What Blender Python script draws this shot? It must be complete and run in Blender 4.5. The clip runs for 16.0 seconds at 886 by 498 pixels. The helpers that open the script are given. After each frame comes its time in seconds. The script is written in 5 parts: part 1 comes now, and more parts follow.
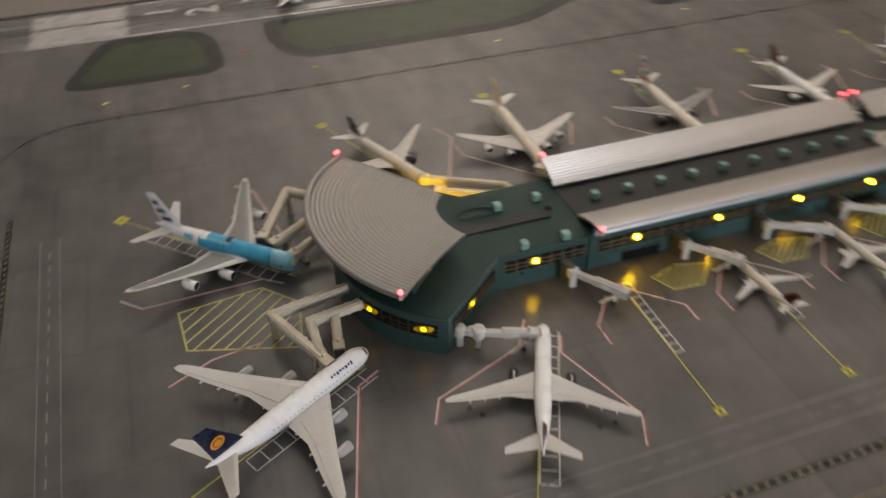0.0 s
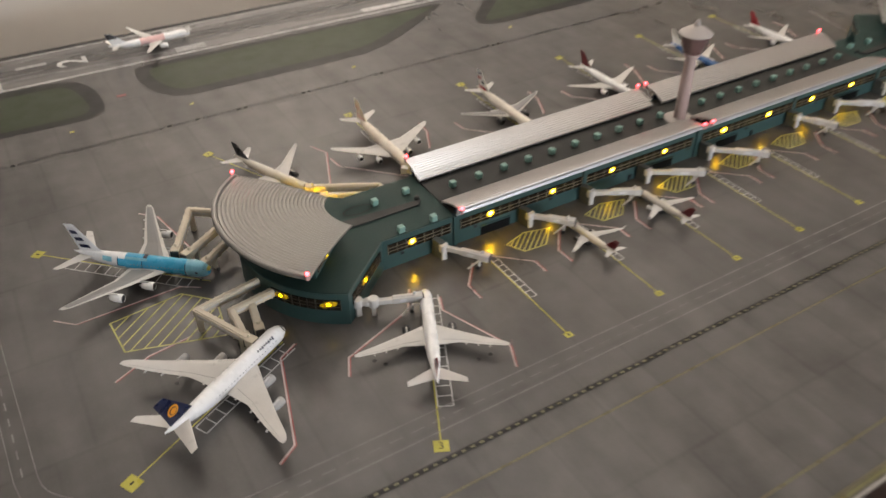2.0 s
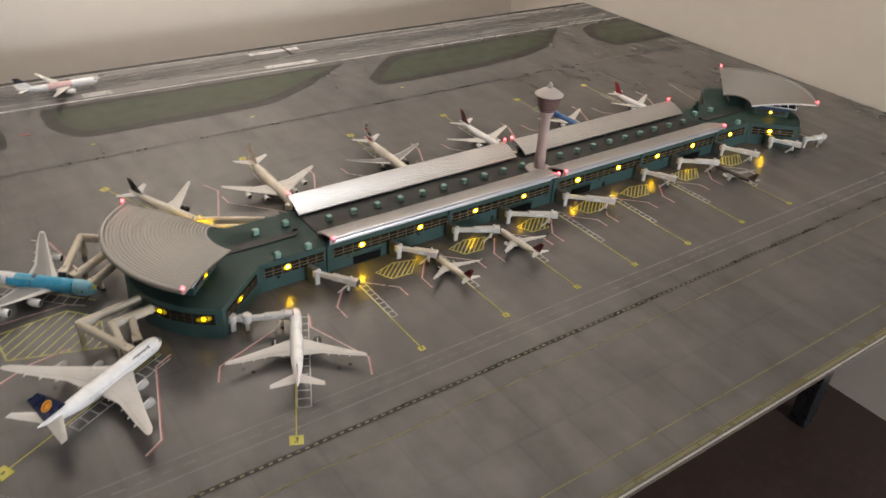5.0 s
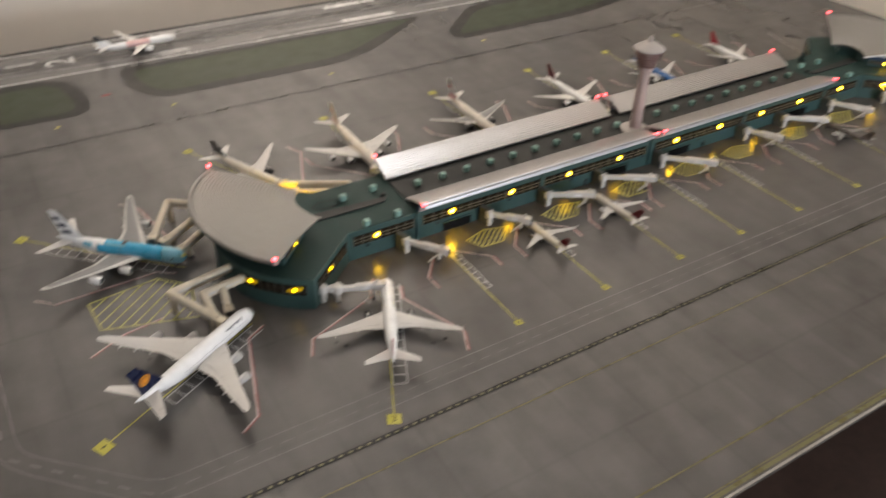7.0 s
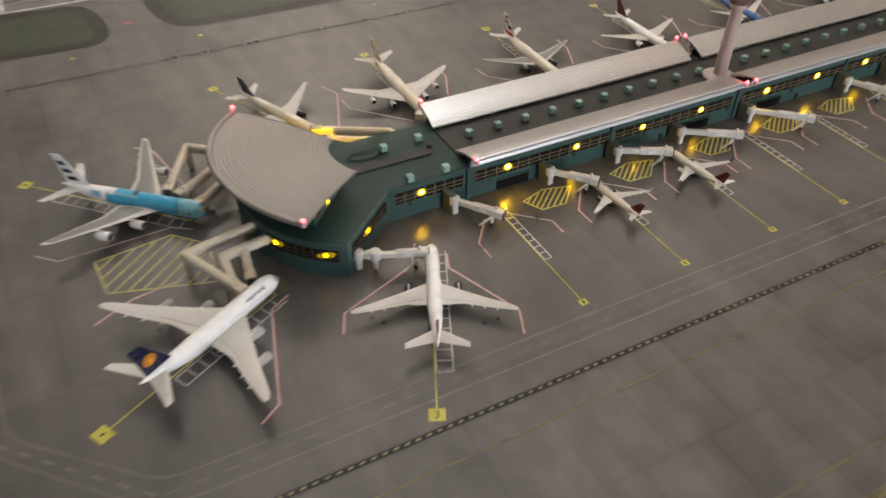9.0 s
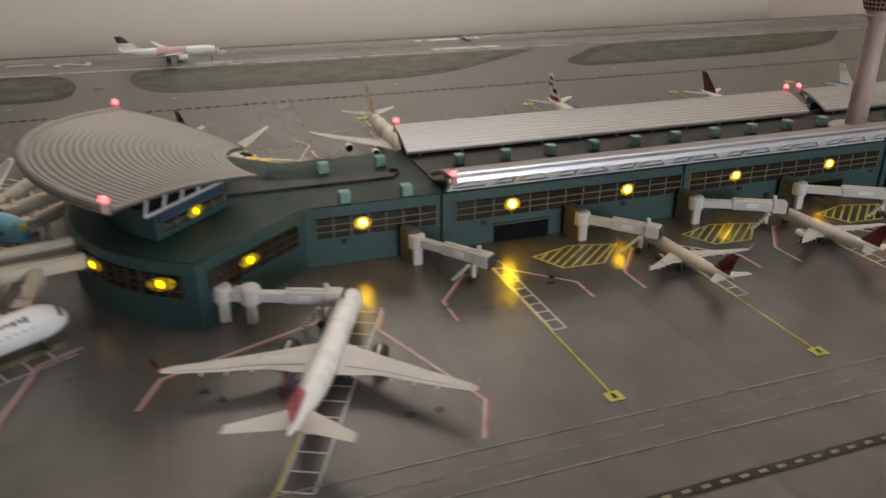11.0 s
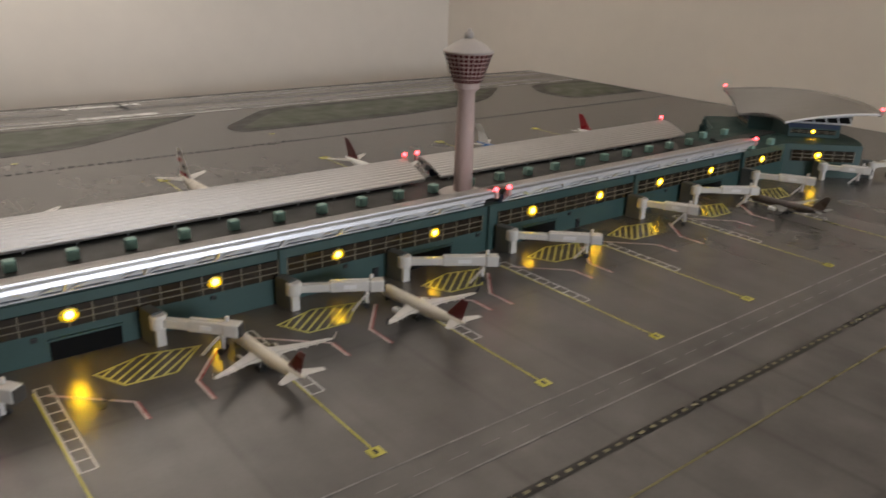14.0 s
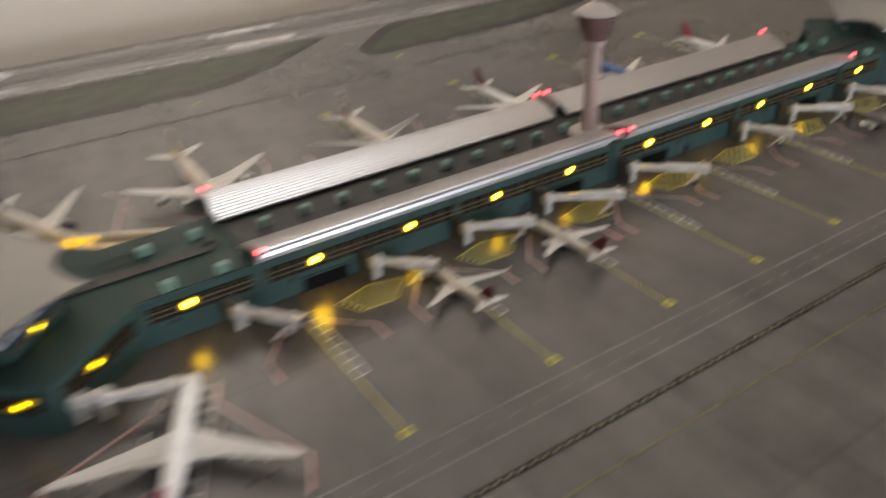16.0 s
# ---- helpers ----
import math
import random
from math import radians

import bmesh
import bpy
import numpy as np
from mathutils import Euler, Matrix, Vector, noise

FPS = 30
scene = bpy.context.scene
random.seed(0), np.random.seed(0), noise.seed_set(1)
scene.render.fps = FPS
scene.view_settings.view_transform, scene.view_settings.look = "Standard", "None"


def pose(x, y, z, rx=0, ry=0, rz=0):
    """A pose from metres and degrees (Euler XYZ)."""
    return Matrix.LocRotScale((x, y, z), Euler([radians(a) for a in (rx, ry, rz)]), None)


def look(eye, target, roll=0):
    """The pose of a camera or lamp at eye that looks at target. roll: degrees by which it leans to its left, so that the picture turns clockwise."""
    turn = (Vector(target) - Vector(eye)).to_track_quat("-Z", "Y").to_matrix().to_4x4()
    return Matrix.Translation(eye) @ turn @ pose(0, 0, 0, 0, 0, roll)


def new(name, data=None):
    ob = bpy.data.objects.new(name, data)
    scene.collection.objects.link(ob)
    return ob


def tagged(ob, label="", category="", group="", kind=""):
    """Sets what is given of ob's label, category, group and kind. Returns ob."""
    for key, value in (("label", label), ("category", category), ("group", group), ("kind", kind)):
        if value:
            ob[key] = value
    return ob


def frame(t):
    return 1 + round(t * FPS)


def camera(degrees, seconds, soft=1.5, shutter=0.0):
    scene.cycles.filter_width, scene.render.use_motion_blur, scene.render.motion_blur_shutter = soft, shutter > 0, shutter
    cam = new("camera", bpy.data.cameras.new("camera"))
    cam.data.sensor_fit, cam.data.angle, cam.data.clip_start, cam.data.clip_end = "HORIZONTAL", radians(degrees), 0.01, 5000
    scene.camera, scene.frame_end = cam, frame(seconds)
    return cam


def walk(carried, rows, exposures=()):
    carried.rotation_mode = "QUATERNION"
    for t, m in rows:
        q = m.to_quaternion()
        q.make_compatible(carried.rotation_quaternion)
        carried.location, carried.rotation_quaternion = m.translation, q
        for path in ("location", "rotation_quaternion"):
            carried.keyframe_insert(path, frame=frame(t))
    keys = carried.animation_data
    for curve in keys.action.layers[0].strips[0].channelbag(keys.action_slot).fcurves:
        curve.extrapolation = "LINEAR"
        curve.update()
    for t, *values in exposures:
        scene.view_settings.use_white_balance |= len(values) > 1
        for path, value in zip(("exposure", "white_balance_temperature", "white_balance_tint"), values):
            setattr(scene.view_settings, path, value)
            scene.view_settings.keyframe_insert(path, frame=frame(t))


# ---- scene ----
cam = camera(59.3, 16.0, shutter=1.3)
PATH = [
    (0, (0.157, 0.151, 0.541), (0.656, 1.622, -0.72), -0.7),
    (0.5, (0.11, 0.121, 0.56), (0.794, 1.532, -0.681), -1.0),
    (1, (0.108, 0.101, 0.566), (0.863, 1.474, -0.676), -0.7),
    (1.5, (0.1, 0.07, 0.578), (0.899, 1.427, -0.655), -0.7),
    (2, (0.078, 0.011, 0.608), (0.892, 1.378, -0.603), -0.4),
    (2.5, (0.065, -0.053, 0.624), (0.922, 1.344, -0.522), 0.6),
    (3, (0.053, -0.1, 0.626), (0.949, 1.31, -0.474), 2.0),
    (3.5, (0.05, -0.126, 0.628), (0.96, 1.29, -0.453), 5.1),
    (4, (0.05, -0.143, 0.63), (0.982, 1.26, -0.449), 6.2),
    (4.2, (0.056, -0.147, 0.629), (1.026, 1.243, -0.433), 6.4),
    (6.3, (0.084, -0.086, 0.636), (1.109, 1.242, -0.452), 2.3),
    (6.5, (0.079, -0.08, 0.631), (1.057, 1.265, -0.479), 2.1),
    (7, (0.069, -0.063, 0.623), (0.928, 1.306, -0.555), 1.6),
    (7.5, (0.058, -0.046, 0.619), (0.849, 1.32, -0.609), 1.8),
    (8, (0.047, -0.028, 0.614), (0.789, 1.335, -0.648), 2.1),
    (8.5, (0.071, 0.009, 0.592), (0.798, 1.366, -0.685), 2.3),
    (9, (0.116, 0.049, 0.564), (0.849, 1.381, -0.735), 1.5),
    (9.2, (0.141, 0.069, 0.538), (0.867, 1.425, -0.741), 1.0),
    (11.3, (0.342, 0.195, 0.229), (0.952, 1.927, -0.564), 0.3),
    (11.5, (0.354, 0.194, 0.231), (0.99, 1.916, -0.563), 0.5),
    (12, (0.386, 0.198, 0.231), (1.157, 1.866, -0.558), 1.5),
    (12.5, (0.411, 0.202, 0.236), (1.322, 1.81, -0.529), 2.3),
    (13, (0.43, 0.198, 0.24), (1.478, 1.734, -0.496), 1.9),
    (13.5, (0.446, 0.187, 0.248), (1.583, 1.671, -0.462), 2.0),
    (14, (0.457, 0.181, 0.257), (1.639, 1.639, -0.434), 2.0),
    (14.5, (0.463, 0.18, 0.261), (1.669, 1.616, -0.435), 2.1),
    (15, (0.461, 0.176, 0.265), (1.649, 1.61, -0.463), 1.3),
    (15.5, (0.416, 0.16, 0.312), (1.503, 1.618, -0.522), -1.1),
    (16, (0.33, 0.124, 0.394), (1.258, 1.573, -0.625), -2.4),
]
walk(cam, [(t, look(eye, target, roll)) for t, eye, target, roll in PATH],
     [(0.0, -0.54), (0.8, -0.2), (9.2, -0.18), (11.3, -0.74), (12.4, -0.7), (14.6, -0.7), (15.4, -0.88), (16.0, -0.46)])

# ---- light ----
world = bpy.data.worlds.new("room_air")
scene.world = world
world.use_nodes = True
world.node_tree.nodes["Background"].inputs[0].default_value = (1.0, 0.95, 0.9, 1)
world.node_tree.nodes["Background"].inputs[1].default_value = 0.012
# unseen lamp, added to brighten the ceiling and the far wall
lamp_data = bpy.data.lights.new("uplight", "AREA")
lamp_data.shape, lamp_data.size, lamp_data.size_y = "RECTANGLE", 1.0, 0.09
lamp_data.energy, lamp_data.color = 46.0, (1.0, 0.945, 0.905)
lamp = new("uplight", lamp_data)
lamp.matrix_world = pose(0.78, 1.70, 0.65, 180, 0, 0)
# second lamp, added below the unseen trough to brighten the far wall
wash_data = bpy.data.lights.new("added_wall_wash", "AREA")
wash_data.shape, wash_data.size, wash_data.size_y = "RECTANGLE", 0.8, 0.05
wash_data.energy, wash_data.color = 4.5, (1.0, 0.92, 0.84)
wash = new("added_wall_wash", wash_data)
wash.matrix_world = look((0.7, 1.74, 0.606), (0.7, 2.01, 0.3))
# cool light added behind the camera, set in a made-up window opening
cool_data = bpy.data.lights.new("added_cool_light", "AREA")
cool_data.shape, cool_data.size, cool_data.size_y = "RECTANGLE", 1.0, 0.6
cool_data.energy, cool_data.color = 58.0, (0.9, 0.95, 1.03)
cool_lamp = new("added_cool_light", cool_data)
cool_lamp.matrix_world = look((1.36, -2.46, 0.42), (0.9, 1.0, 0.3))

# ---- materials ----
def material(name, color, rough=0.5, metal=0.0, var=0.10, scale=60.0, bump=0.0, coat=0.0, glow=0.0, rough_var=0.08, stretch=(1, 1, 1)):
    spec = 0.1 if name == "shade_black" else 0.25 if name in ("line_black", "green_deck_paint", "dark_deck_paint") else 0.32 if name in ("printed_grass", "printed_verge") else 0.5
    m = bpy.data.materials.new(name)
    m.use_nodes = True
    nt = m.node_tree
    b = nt.nodes["Principled BSDF"]
    b.inputs["Metallic"].default_value = metal
    b.inputs["Coat Weight"].default_value = coat
    b.inputs["Specular IOR Level"].default_value = spec
    geo = nt.nodes.new("ShaderNodeNewGeometry")
    big, fine = nt.nodes.new("ShaderNodeTexNoise"), nt.nodes.new("ShaderNodeTexNoise")
    for n, s in ((big, scale), (fine, scale * 9)):
        n.inputs["Scale"].default_value = s
        n.inputs["Detail"].default_value = 4
        mp = nt.nodes.new("ShaderNodeMapping")
        mp.inputs["Scale"].default_value = stretch
        nt.links.new(geo.outputs["Position"], mp.inputs["Vector"])
        nt.links.new(mp.outputs[0], n.inputs["Vector"])
    add = nt.nodes.new("ShaderNodeMath")
    add.operation = "ADD"
    nt.links.new(big.outputs[0], add.inputs[0])
    nt.links.new(fine.outputs[0], add.inputs[1])
    ramp = nt.nodes.new("ShaderNodeMapRange")
    ramp.inputs["From Min"].default_value, ramp.inputs["From Max"].default_value = 0.6, 1.4
    ramp.inputs["To Min"].default_value, ramp.inputs["To Max"].default_value = 1 - var, 1 + var
    nt.links.new(add.outputs[0], ramp.inputs["Value"])
    mul = nt.nodes.new("ShaderNodeVectorMath")
    mul.operation = "SCALE"
    mul.inputs[0].default_value = color
    nt.links.new(ramp.outputs[0], mul.inputs["Scale"])
    nt.links.new(mul.outputs[0], b.inputs["Base Color"])
    rr = nt.nodes.new("ShaderNodeMapRange")
    rr.inputs["From Min"].default_value, rr.inputs["From Max"].default_value = 0.3, 0.7
    rr.inputs["To Min"].default_value, rr.inputs["To Max"].default_value = max(0.02, rough - rough_var), rough + rough_var
    nt.links.new(big.outputs[0], rr.inputs["Value"])
    nt.links.new(rr.outputs[0], b.inputs["Roughness"])
    if bump:
        bp = nt.nodes.new("ShaderNodeBump")
        bp.inputs["Strength"].default_value = bump
        bp.inputs["Distance"].default_value = 0.0006
        nt.links.new(fine.outputs[0], bp.inputs["Height"])
        nt.links.new(bp.outputs[0], b.inputs["Normal"])
    if glow:
        b.inputs["Emission Color"].default_value = (*color, 1)
        b.inputs["Emission Strength"].default_value = glow
    return m


def apron_material():
    """Printed apron: blotched grey-brown slabs under a glossy film."""
    m = bpy.data.materials.new("printed_apron")
    m.use_nodes = True
    nt = m.node_tree
    b = nt.nodes["Principled BSDF"]
    geo = nt.nodes.new("ShaderNodeNewGeometry")
    parts = []
    for scale, sx, sy, weight in ((5.0, 1.0, 1.0, 0.6), (9.0, 2.4, 0.5, 0.7), (28.0, 1.0, 1.0, 0.45), (320.0, 1.0, 1.0, 0.1)):
        mp = nt.nodes.new("ShaderNodeMapping")
        mp.inputs["Scale"].default_value = (sx, sy, 1)
        nt.links.new(geo.outputs["Position"], mp.inputs["Vector"])
        n = nt.nodes.new("ShaderNodeTexNoise")
        n.inputs["Scale"].default_value, n.inputs["Detail"].default_value = scale, 5
        nt.links.new(mp.outputs[0], n.inputs["Vector"])
        s = nt.nodes.new("ShaderNodeMath")
        s.operation = "MULTIPLY_ADD"
        s.inputs[1].default_value, s.inputs[2].default_value = weight, -0.5 * weight
        nt.links.new(n.outputs[0], s.inputs[0])
        parts.append(s)
    slab = nt.nodes.new("ShaderNodeTexBrick")
    slab.inputs["Scale"].default_value = 1.0
    slab.inputs["Brick Width"].default_value, slab.inputs["Row Height"].default_value = 0.075, 0.15
    slab.inputs["Mortar Size"].default_value, slab.inputs["Mortar Smooth"].default_value = 0.004, 1.0
    slab.inputs["Color1"].default_value = (0.44, 0.44, 0.44, 1)
    slab.inputs["Color2"].default_value = (0.56, 0.56, 0.56, 1)
    slab.inputs["Mortar"].default_value = (0.36, 0.36, 0.36, 1)
    nt.links.new(geo.outputs["Position"], slab.inputs["Vector"])
    sl = nt.nodes.new("ShaderNodeMath")
    sl.operation = "MULTIPLY_ADD"
    sl.inputs[1].default_value, sl.inputs[2].default_value = 0.6, -0.3
    nt.links.new(slab.outputs["Color"], sl.inputs[0])
    parts.append(sl)
    total = parts[0]
    for p in parts[1:]:
        a = nt.nodes.new("ShaderNodeMath")
        nt.links.new(total.outputs[0], a.inputs[0])
        nt.links.new(p.outputs[0], a.inputs[1])
        total = a
    ramp = nt.nodes.new("ShaderNodeValToRGB")
    ramp.color_ramp.elements[0].position, ramp.color_ramp.elements[0].color = 0.0, (0.021, 0.02, 0.0193, 1)
    ramp.color_ramp.elements[1].position, ramp.color_ramp.elements[1].color = 1.0, (0.166, 0.156, 0.148, 1)
    half = nt.nodes.new("ShaderNodeMath")
    half.inputs[1].default_value = 0.5
    nt.links.new(total.outputs[0], half.inputs[0])
    nt.links.new(half.outputs[0], ramp.inputs[0])
    nt.links.new(ramp.outputs[0], b.inputs["Base Color"])
    b.inputs["Roughness"].default_value = 0.27
    b.inputs["Specular IOR Level"].default_value = 0.5
    wob = nt.nodes.new("ShaderNodeTexNoise")
    wob.inputs["Scale"].default_value = 45.0
    nt.links.new(geo.outputs["Position"], wob.inputs["Vector"])
    bp = nt.nodes.new("ShaderNodeBump")
    bp.inputs["Strength"].default_value, bp.inputs["Distance"].default_value = 0.07, 0.0006
    nt.links.new(wob.outputs[0], bp.inputs["Height"])
    nt.links.new(bp.outputs[0], b.inputs["Normal"])
    return m


APRON = apron_material()


def runway_material():
    """Printed runway: light grey concrete with a dark tyre-worn band along its middle."""
    m = material("printed_runway", (0.15, 0.143, 0.138), 0.26, var=0.25, scale=24, stretch=(0.12, 1.6, 1))
    nt = m.node_tree
    b = nt.nodes["Principled BSDF"]
    paint = b.inputs["Base Color"].links[0].from_socket
    geo = nt.nodes.new("ShaderNodeNewGeometry")
    mp = nt.nodes.new("ShaderNodeMapping")
    mp.inputs["Scale"].default_value = (3.0, 45.0, 1)
    nt.links.new(geo.outputs["Position"], mp.inputs["Vector"])
    streak = nt.nodes.new("ShaderNodeTexNoise")
    streak.inputs["Scale"].default_value = 1.0
    nt.links.new(mp.outputs[0], streak.inputs["Vector"])
    axes = nt.nodes.new("ShaderNodeSeparateXYZ")
    nt.links.new(geo.outputs["Position"], axes.inputs[0])
    off = nt.nodes.new("ShaderNodeMath")
    off.operation = "SUBTRACT"
    off.inputs[1].default_value = 1.572
    nt.links.new(axes.outputs["Y"], off.inputs[0])
    far = nt.nodes.new("ShaderNodeMath")
    far.operation = "ABSOLUTE"
    nt.links.new(off.outputs[0], far.inputs[0])
    wob = nt.nodes.new("ShaderNodeMath")
    wob.operation = "MULTIPLY_ADD"
    wob.inputs[1].default_value = 0.05
    nt.links.new(streak.outputs[0], wob.inputs[0])
    nt.links.new(far.outputs[0], wob.inputs[2])
    worn = nt.nodes.new("ShaderNodeMapRange")
    worn.inputs["From Min"].default_value, worn.inputs["From Max"].default_value = 0.035, 0.075
    worn.inputs["To Min"].default_value, worn.inputs["To Max"].default_value = 0.4, 1.0
    nt.links.new(wob.outputs[0], worn.inputs["Value"])
    mul = nt.nodes.new("ShaderNodeVectorMath")
    mul.operation = "SCALE"
    nt.links.new(paint, mul.inputs[0])
    nt.links.new(worn.outputs[0], mul.inputs["Scale"])
    nt.links.new(mul.outputs[0], b.inputs["Base Color"])
    return m


RUNWAY = runway_material()
GRASS = material("printed_grass", (0.028, 0.04, 0.016), 0.36, var=0.2, scale=30)
GRASS_EDGE = material("printed_verge", (0.011, 0.0095, 0.0085), 0.38, var=0.2, scale=30)
LINE_WHITE = material("line_white", (0.52, 0.51, 0.5), 0.3, var=0.15, scale=40)
LINE_FAINT = material("line_faint", (0.19, 0.182, 0.176), 0.3, var=0.2, scale=40)
LINE_YELLOW = material("line_yellow", (0.5, 0.46, 0.06), 0.3, var=0.12, scale=40)
LINE_HATCH = material("line_hatch", (0.5, 0.48, 0.14), 0.3, var=0.2, scale=40)
LINE_OLIVE = material("line_olive", (0.14, 0.125, 0.04), 0.3, var=0.2, scale=40)
LINE_PINK = material("line_pink", (0.54, 0.42, 0.4), 0.3, var=0.12, scale=40)
LINE_RED = material("line_red", (0.3, 0.05, 0.05), 0.3, var=0.12, scale=40)
LINE_BLACK = material("line_black", (0.011, 0.01, 0.009), 0.3, var=0.2, scale=40)
LINE_TAN = material("line_tan", (0.2, 0.185, 0.1), 0.3, var=0.2, scale=40)
MAT_EDGE = material("mat_edge", (0.4, 0.38, 0.35), 0.5)
GREEN_WALL = material("green_wall_paint", (0.036, 0.079, 0.075), 0.42, var=0.1, scale=50, bump=0.1)
GREEN_DECK = material("green_deck_paint", (0.023, 0.05, 0.044), 0.62, var=0.14, scale=40, bump=0.1)
DARK_DECK = material("dark_deck_paint", (0.024, 0.025, 0.0235), 0.5, var=0.14, scale=40, bump=0.1)
GREEN_BOX = material("pale_green_paint", (0.22, 0.38, 0.33), 0.45, var=0.1)
ROOF = material("silver_roof_paint", (0.52, 0.5, 0.485), 0.32, metal=0.8, var=0.05, scale=12, rough_var=0.03)
# same silver paint as ROOF, darkened for the dimmer light on the fan ends
ROOF_SHADED = material("shaded_silver_roof_paint", (0.25, 0.24, 0.228), 0.4, metal=0.6, var=0.07, scale=14, rough_var=0.03)
# the bluish gleam of cool light is mixed into this edge colour
ROOF_EDGE = material("gleam_tinted_roof_edge", (0.56, 0.565, 0.6), 0.36, metal=0.6, var=0.05, scale=30, rough_var=0.03)
ROOF_WHITE = material("white_fascia_paint", (0.78, 0.77, 0.77), 0.35, var=0.06)
TRUSS = material("white_truss_paint", (0.62, 0.63, 0.66), 0.4, var=0.06)
BLUE_PANEL = material("blue_panel", (0.05, 0.07, 0.12), 0.2)
GLASS_DARK = material("dark_window_glass", (0.025, 0.018, 0.012), 0.12, var=0.2)
# the golden glow of the window lamps is mixed into this bar colour
MULLION_LAMPLIT = material("lamplit_window_bar", (0.19, 0.165, 0.115), 0.4)
MULLION_DARK = material("dark_window_bar", (0.05, 0.042, 0.03), 0.4)
BRIDGE = material("jet_bridge_plastic", (0.62, 0.6, 0.57), 0.42, var=0.08, scale=90)
# BRIDGE plastic with the warm light of yellow lamps mixed into its colour
BRIDGE_LAMPLIT = material("jet_bridge_lamplit_plastic", (0.62, 0.55, 0.43), 0.45, var=0.12, scale=90, bump=0.1)
BRIDGE_DARK = material("jet_bridge_bellows", (0.06, 0.055, 0.05), 0.6)
GATE_GREY = material("gatehouse_grey", (0.09, 0.098, 0.094), 0.55, var=0.12)
TOWER = material("tower_pink_paint", (0.5, 0.39, 0.36), 0.4, var=0.05)
TOWER_CAP = material("tower_cap_paint", (0.42, 0.38, 0.355), 0.4, var=0.06)
TOWER_GLASS = material("tower_red_glass", (0.09, 0.018, 0.02), 0.15)
LAMP_YELLOW = material("yellow_lamp_glow", (1.0, 0.58, 0.008), 0.4, var=0.0, glow=170.0)


def halo_material(name, hot, rim):
    """A lamp's halo painted as emission: hot near its middle, amber towards its rim."""
    m = material(name, (1.0, 0.62, 0.01), 0.3, var=0.1, scale=260)
    nt = m.node_tree
    b = nt.nodes["Principled BSDF"]
    tc = nt.nodes.new("ShaderNodeTexCoord")
    ball = nt.nodes.new("ShaderNodeVectorMath")
    ball.operation = "LENGTH"
    nt.links.new(tc.outputs["Object"], ball.inputs[0])
    ramp = nt.nodes.new("ShaderNodeValToRGB")
    els = ramp.color_ramp.elements
    els[0].position, els[0].color = 0.42, (1.0, 0.92, 0.45, 1)
    els[1].position, els[1].color = 0.95, (1.0, 0.7, 0.006, 1)
    els.new(0.6).color = (1.0, 0.78, 0.03, 1)
    nt.links.new(ball.outputs["Value"], ramp.inputs[0])
    power = nt.nodes.new("ShaderNodeMapRange")
    power.inputs["From Min"].default_value, power.inputs["From Max"].default_value = 0.38, 1.0
    power.inputs["To Min"].default_value, power.inputs["To Max"].default_value = hot, rim
    power.interpolation_type = "SMOOTHSTEP"
    nt.links.new(ball.outputs["Value"], power.inputs["Value"])
    nt.links.new(ramp.outputs[0], b.inputs["Emission Color"])
    nt.links.new(power.outputs[0], b.inputs["Emission Strength"])
    return m


LAMP_HALO = halo_material("yellow_lamp_halo", 16.0, 0.3)
LAMP_HALO_DIM = halo_material("dim_yellow_lamp_halo", 2.2, 0.06)
# stands in for shade in the doorways; also backs windows and glazes gables
SHADE_BLACK = material("shade_black", (0.008, 0.008, 0.008), 0.8)
LAMP_DIM = material("dim_yellow_glow", (1.0, 0.56, 0.0025), 0.4, var=0.0, glow=14.0)
LAMP_BRIGHT = material("bright_yellow_glow", (1.0, 0.57, 0.005), 0.4, var=0.0, glow=400.0)
LAMP_STRONG = material("strong_yellow_glow", (1.0, 0.56, 0.0025), 0.4, var=0.0, glow=1100.0)
LAMP_RED = material("red_lamp_glow", (1.0, 0.05, 0.06), 0.4, var=0.0, glow=16.0)
LAMP_HOUSING = material("clear_red_housing", (0.6, 0.35, 0.34), 0.3)
WHITE_PAINT = material("model_white_paint", (0.88, 0.88, 0.88), 0.28, var=0.04, scale=70, coat=0.3)
WING_GREY = material("model_wing_grey", (0.62, 0.605, 0.58), 0.34, var=0.06, scale=70)
# grey engine paint, darkened for the shadow it sits in
NACELLE_SHADED = material("model_nacelle_shaded_grey", (0.42, 0.41, 0.4), 0.34, var=0.06)
WING_LINE = material("model_wing_line_grey", (0.42, 0.41, 0.4), 0.4)
WINDOW_GREY = material("model_window_grey", (0.32, 0.32, 0.34), 0.3)
WING_DARK = material("model_wing_inner_grey", (0.24, 0.24, 0.235), 0.36, var=0.06, scale=70)
# white bodies, toned beige for warm light and, behind the fan, for shade
WHITE_TONED = material("model_light_toned_white", (0.7, 0.66, 0.59), 0.32, var=0.05, scale=70)
CREAM = material("model_cream_paint", (0.78, 0.72, 0.63), 0.3, var=0.05, scale=70)
NAVY = material("model_navy_paint", (0.012, 0.016, 0.045), 0.28, var=0.08)
ORANGE = material("model_orange_paint", (0.75, 0.3, 0.03), 0.35)
RED = material("model_red_paint", (0.33, 0.02, 0.03), 0.3, var=0.08)
DARK_RED = material("model_dark_red_paint", (0.11, 0.012, 0.016), 0.3, var=0.08)
BLUE = material("model_sky_blue_paint", (0.06, 0.39, 0.62), 0.28, var=0.06)
PALE_BLUE = material("model_pale_blue_paint", (0.22, 0.5, 0.62), 0.28, var=0.06)
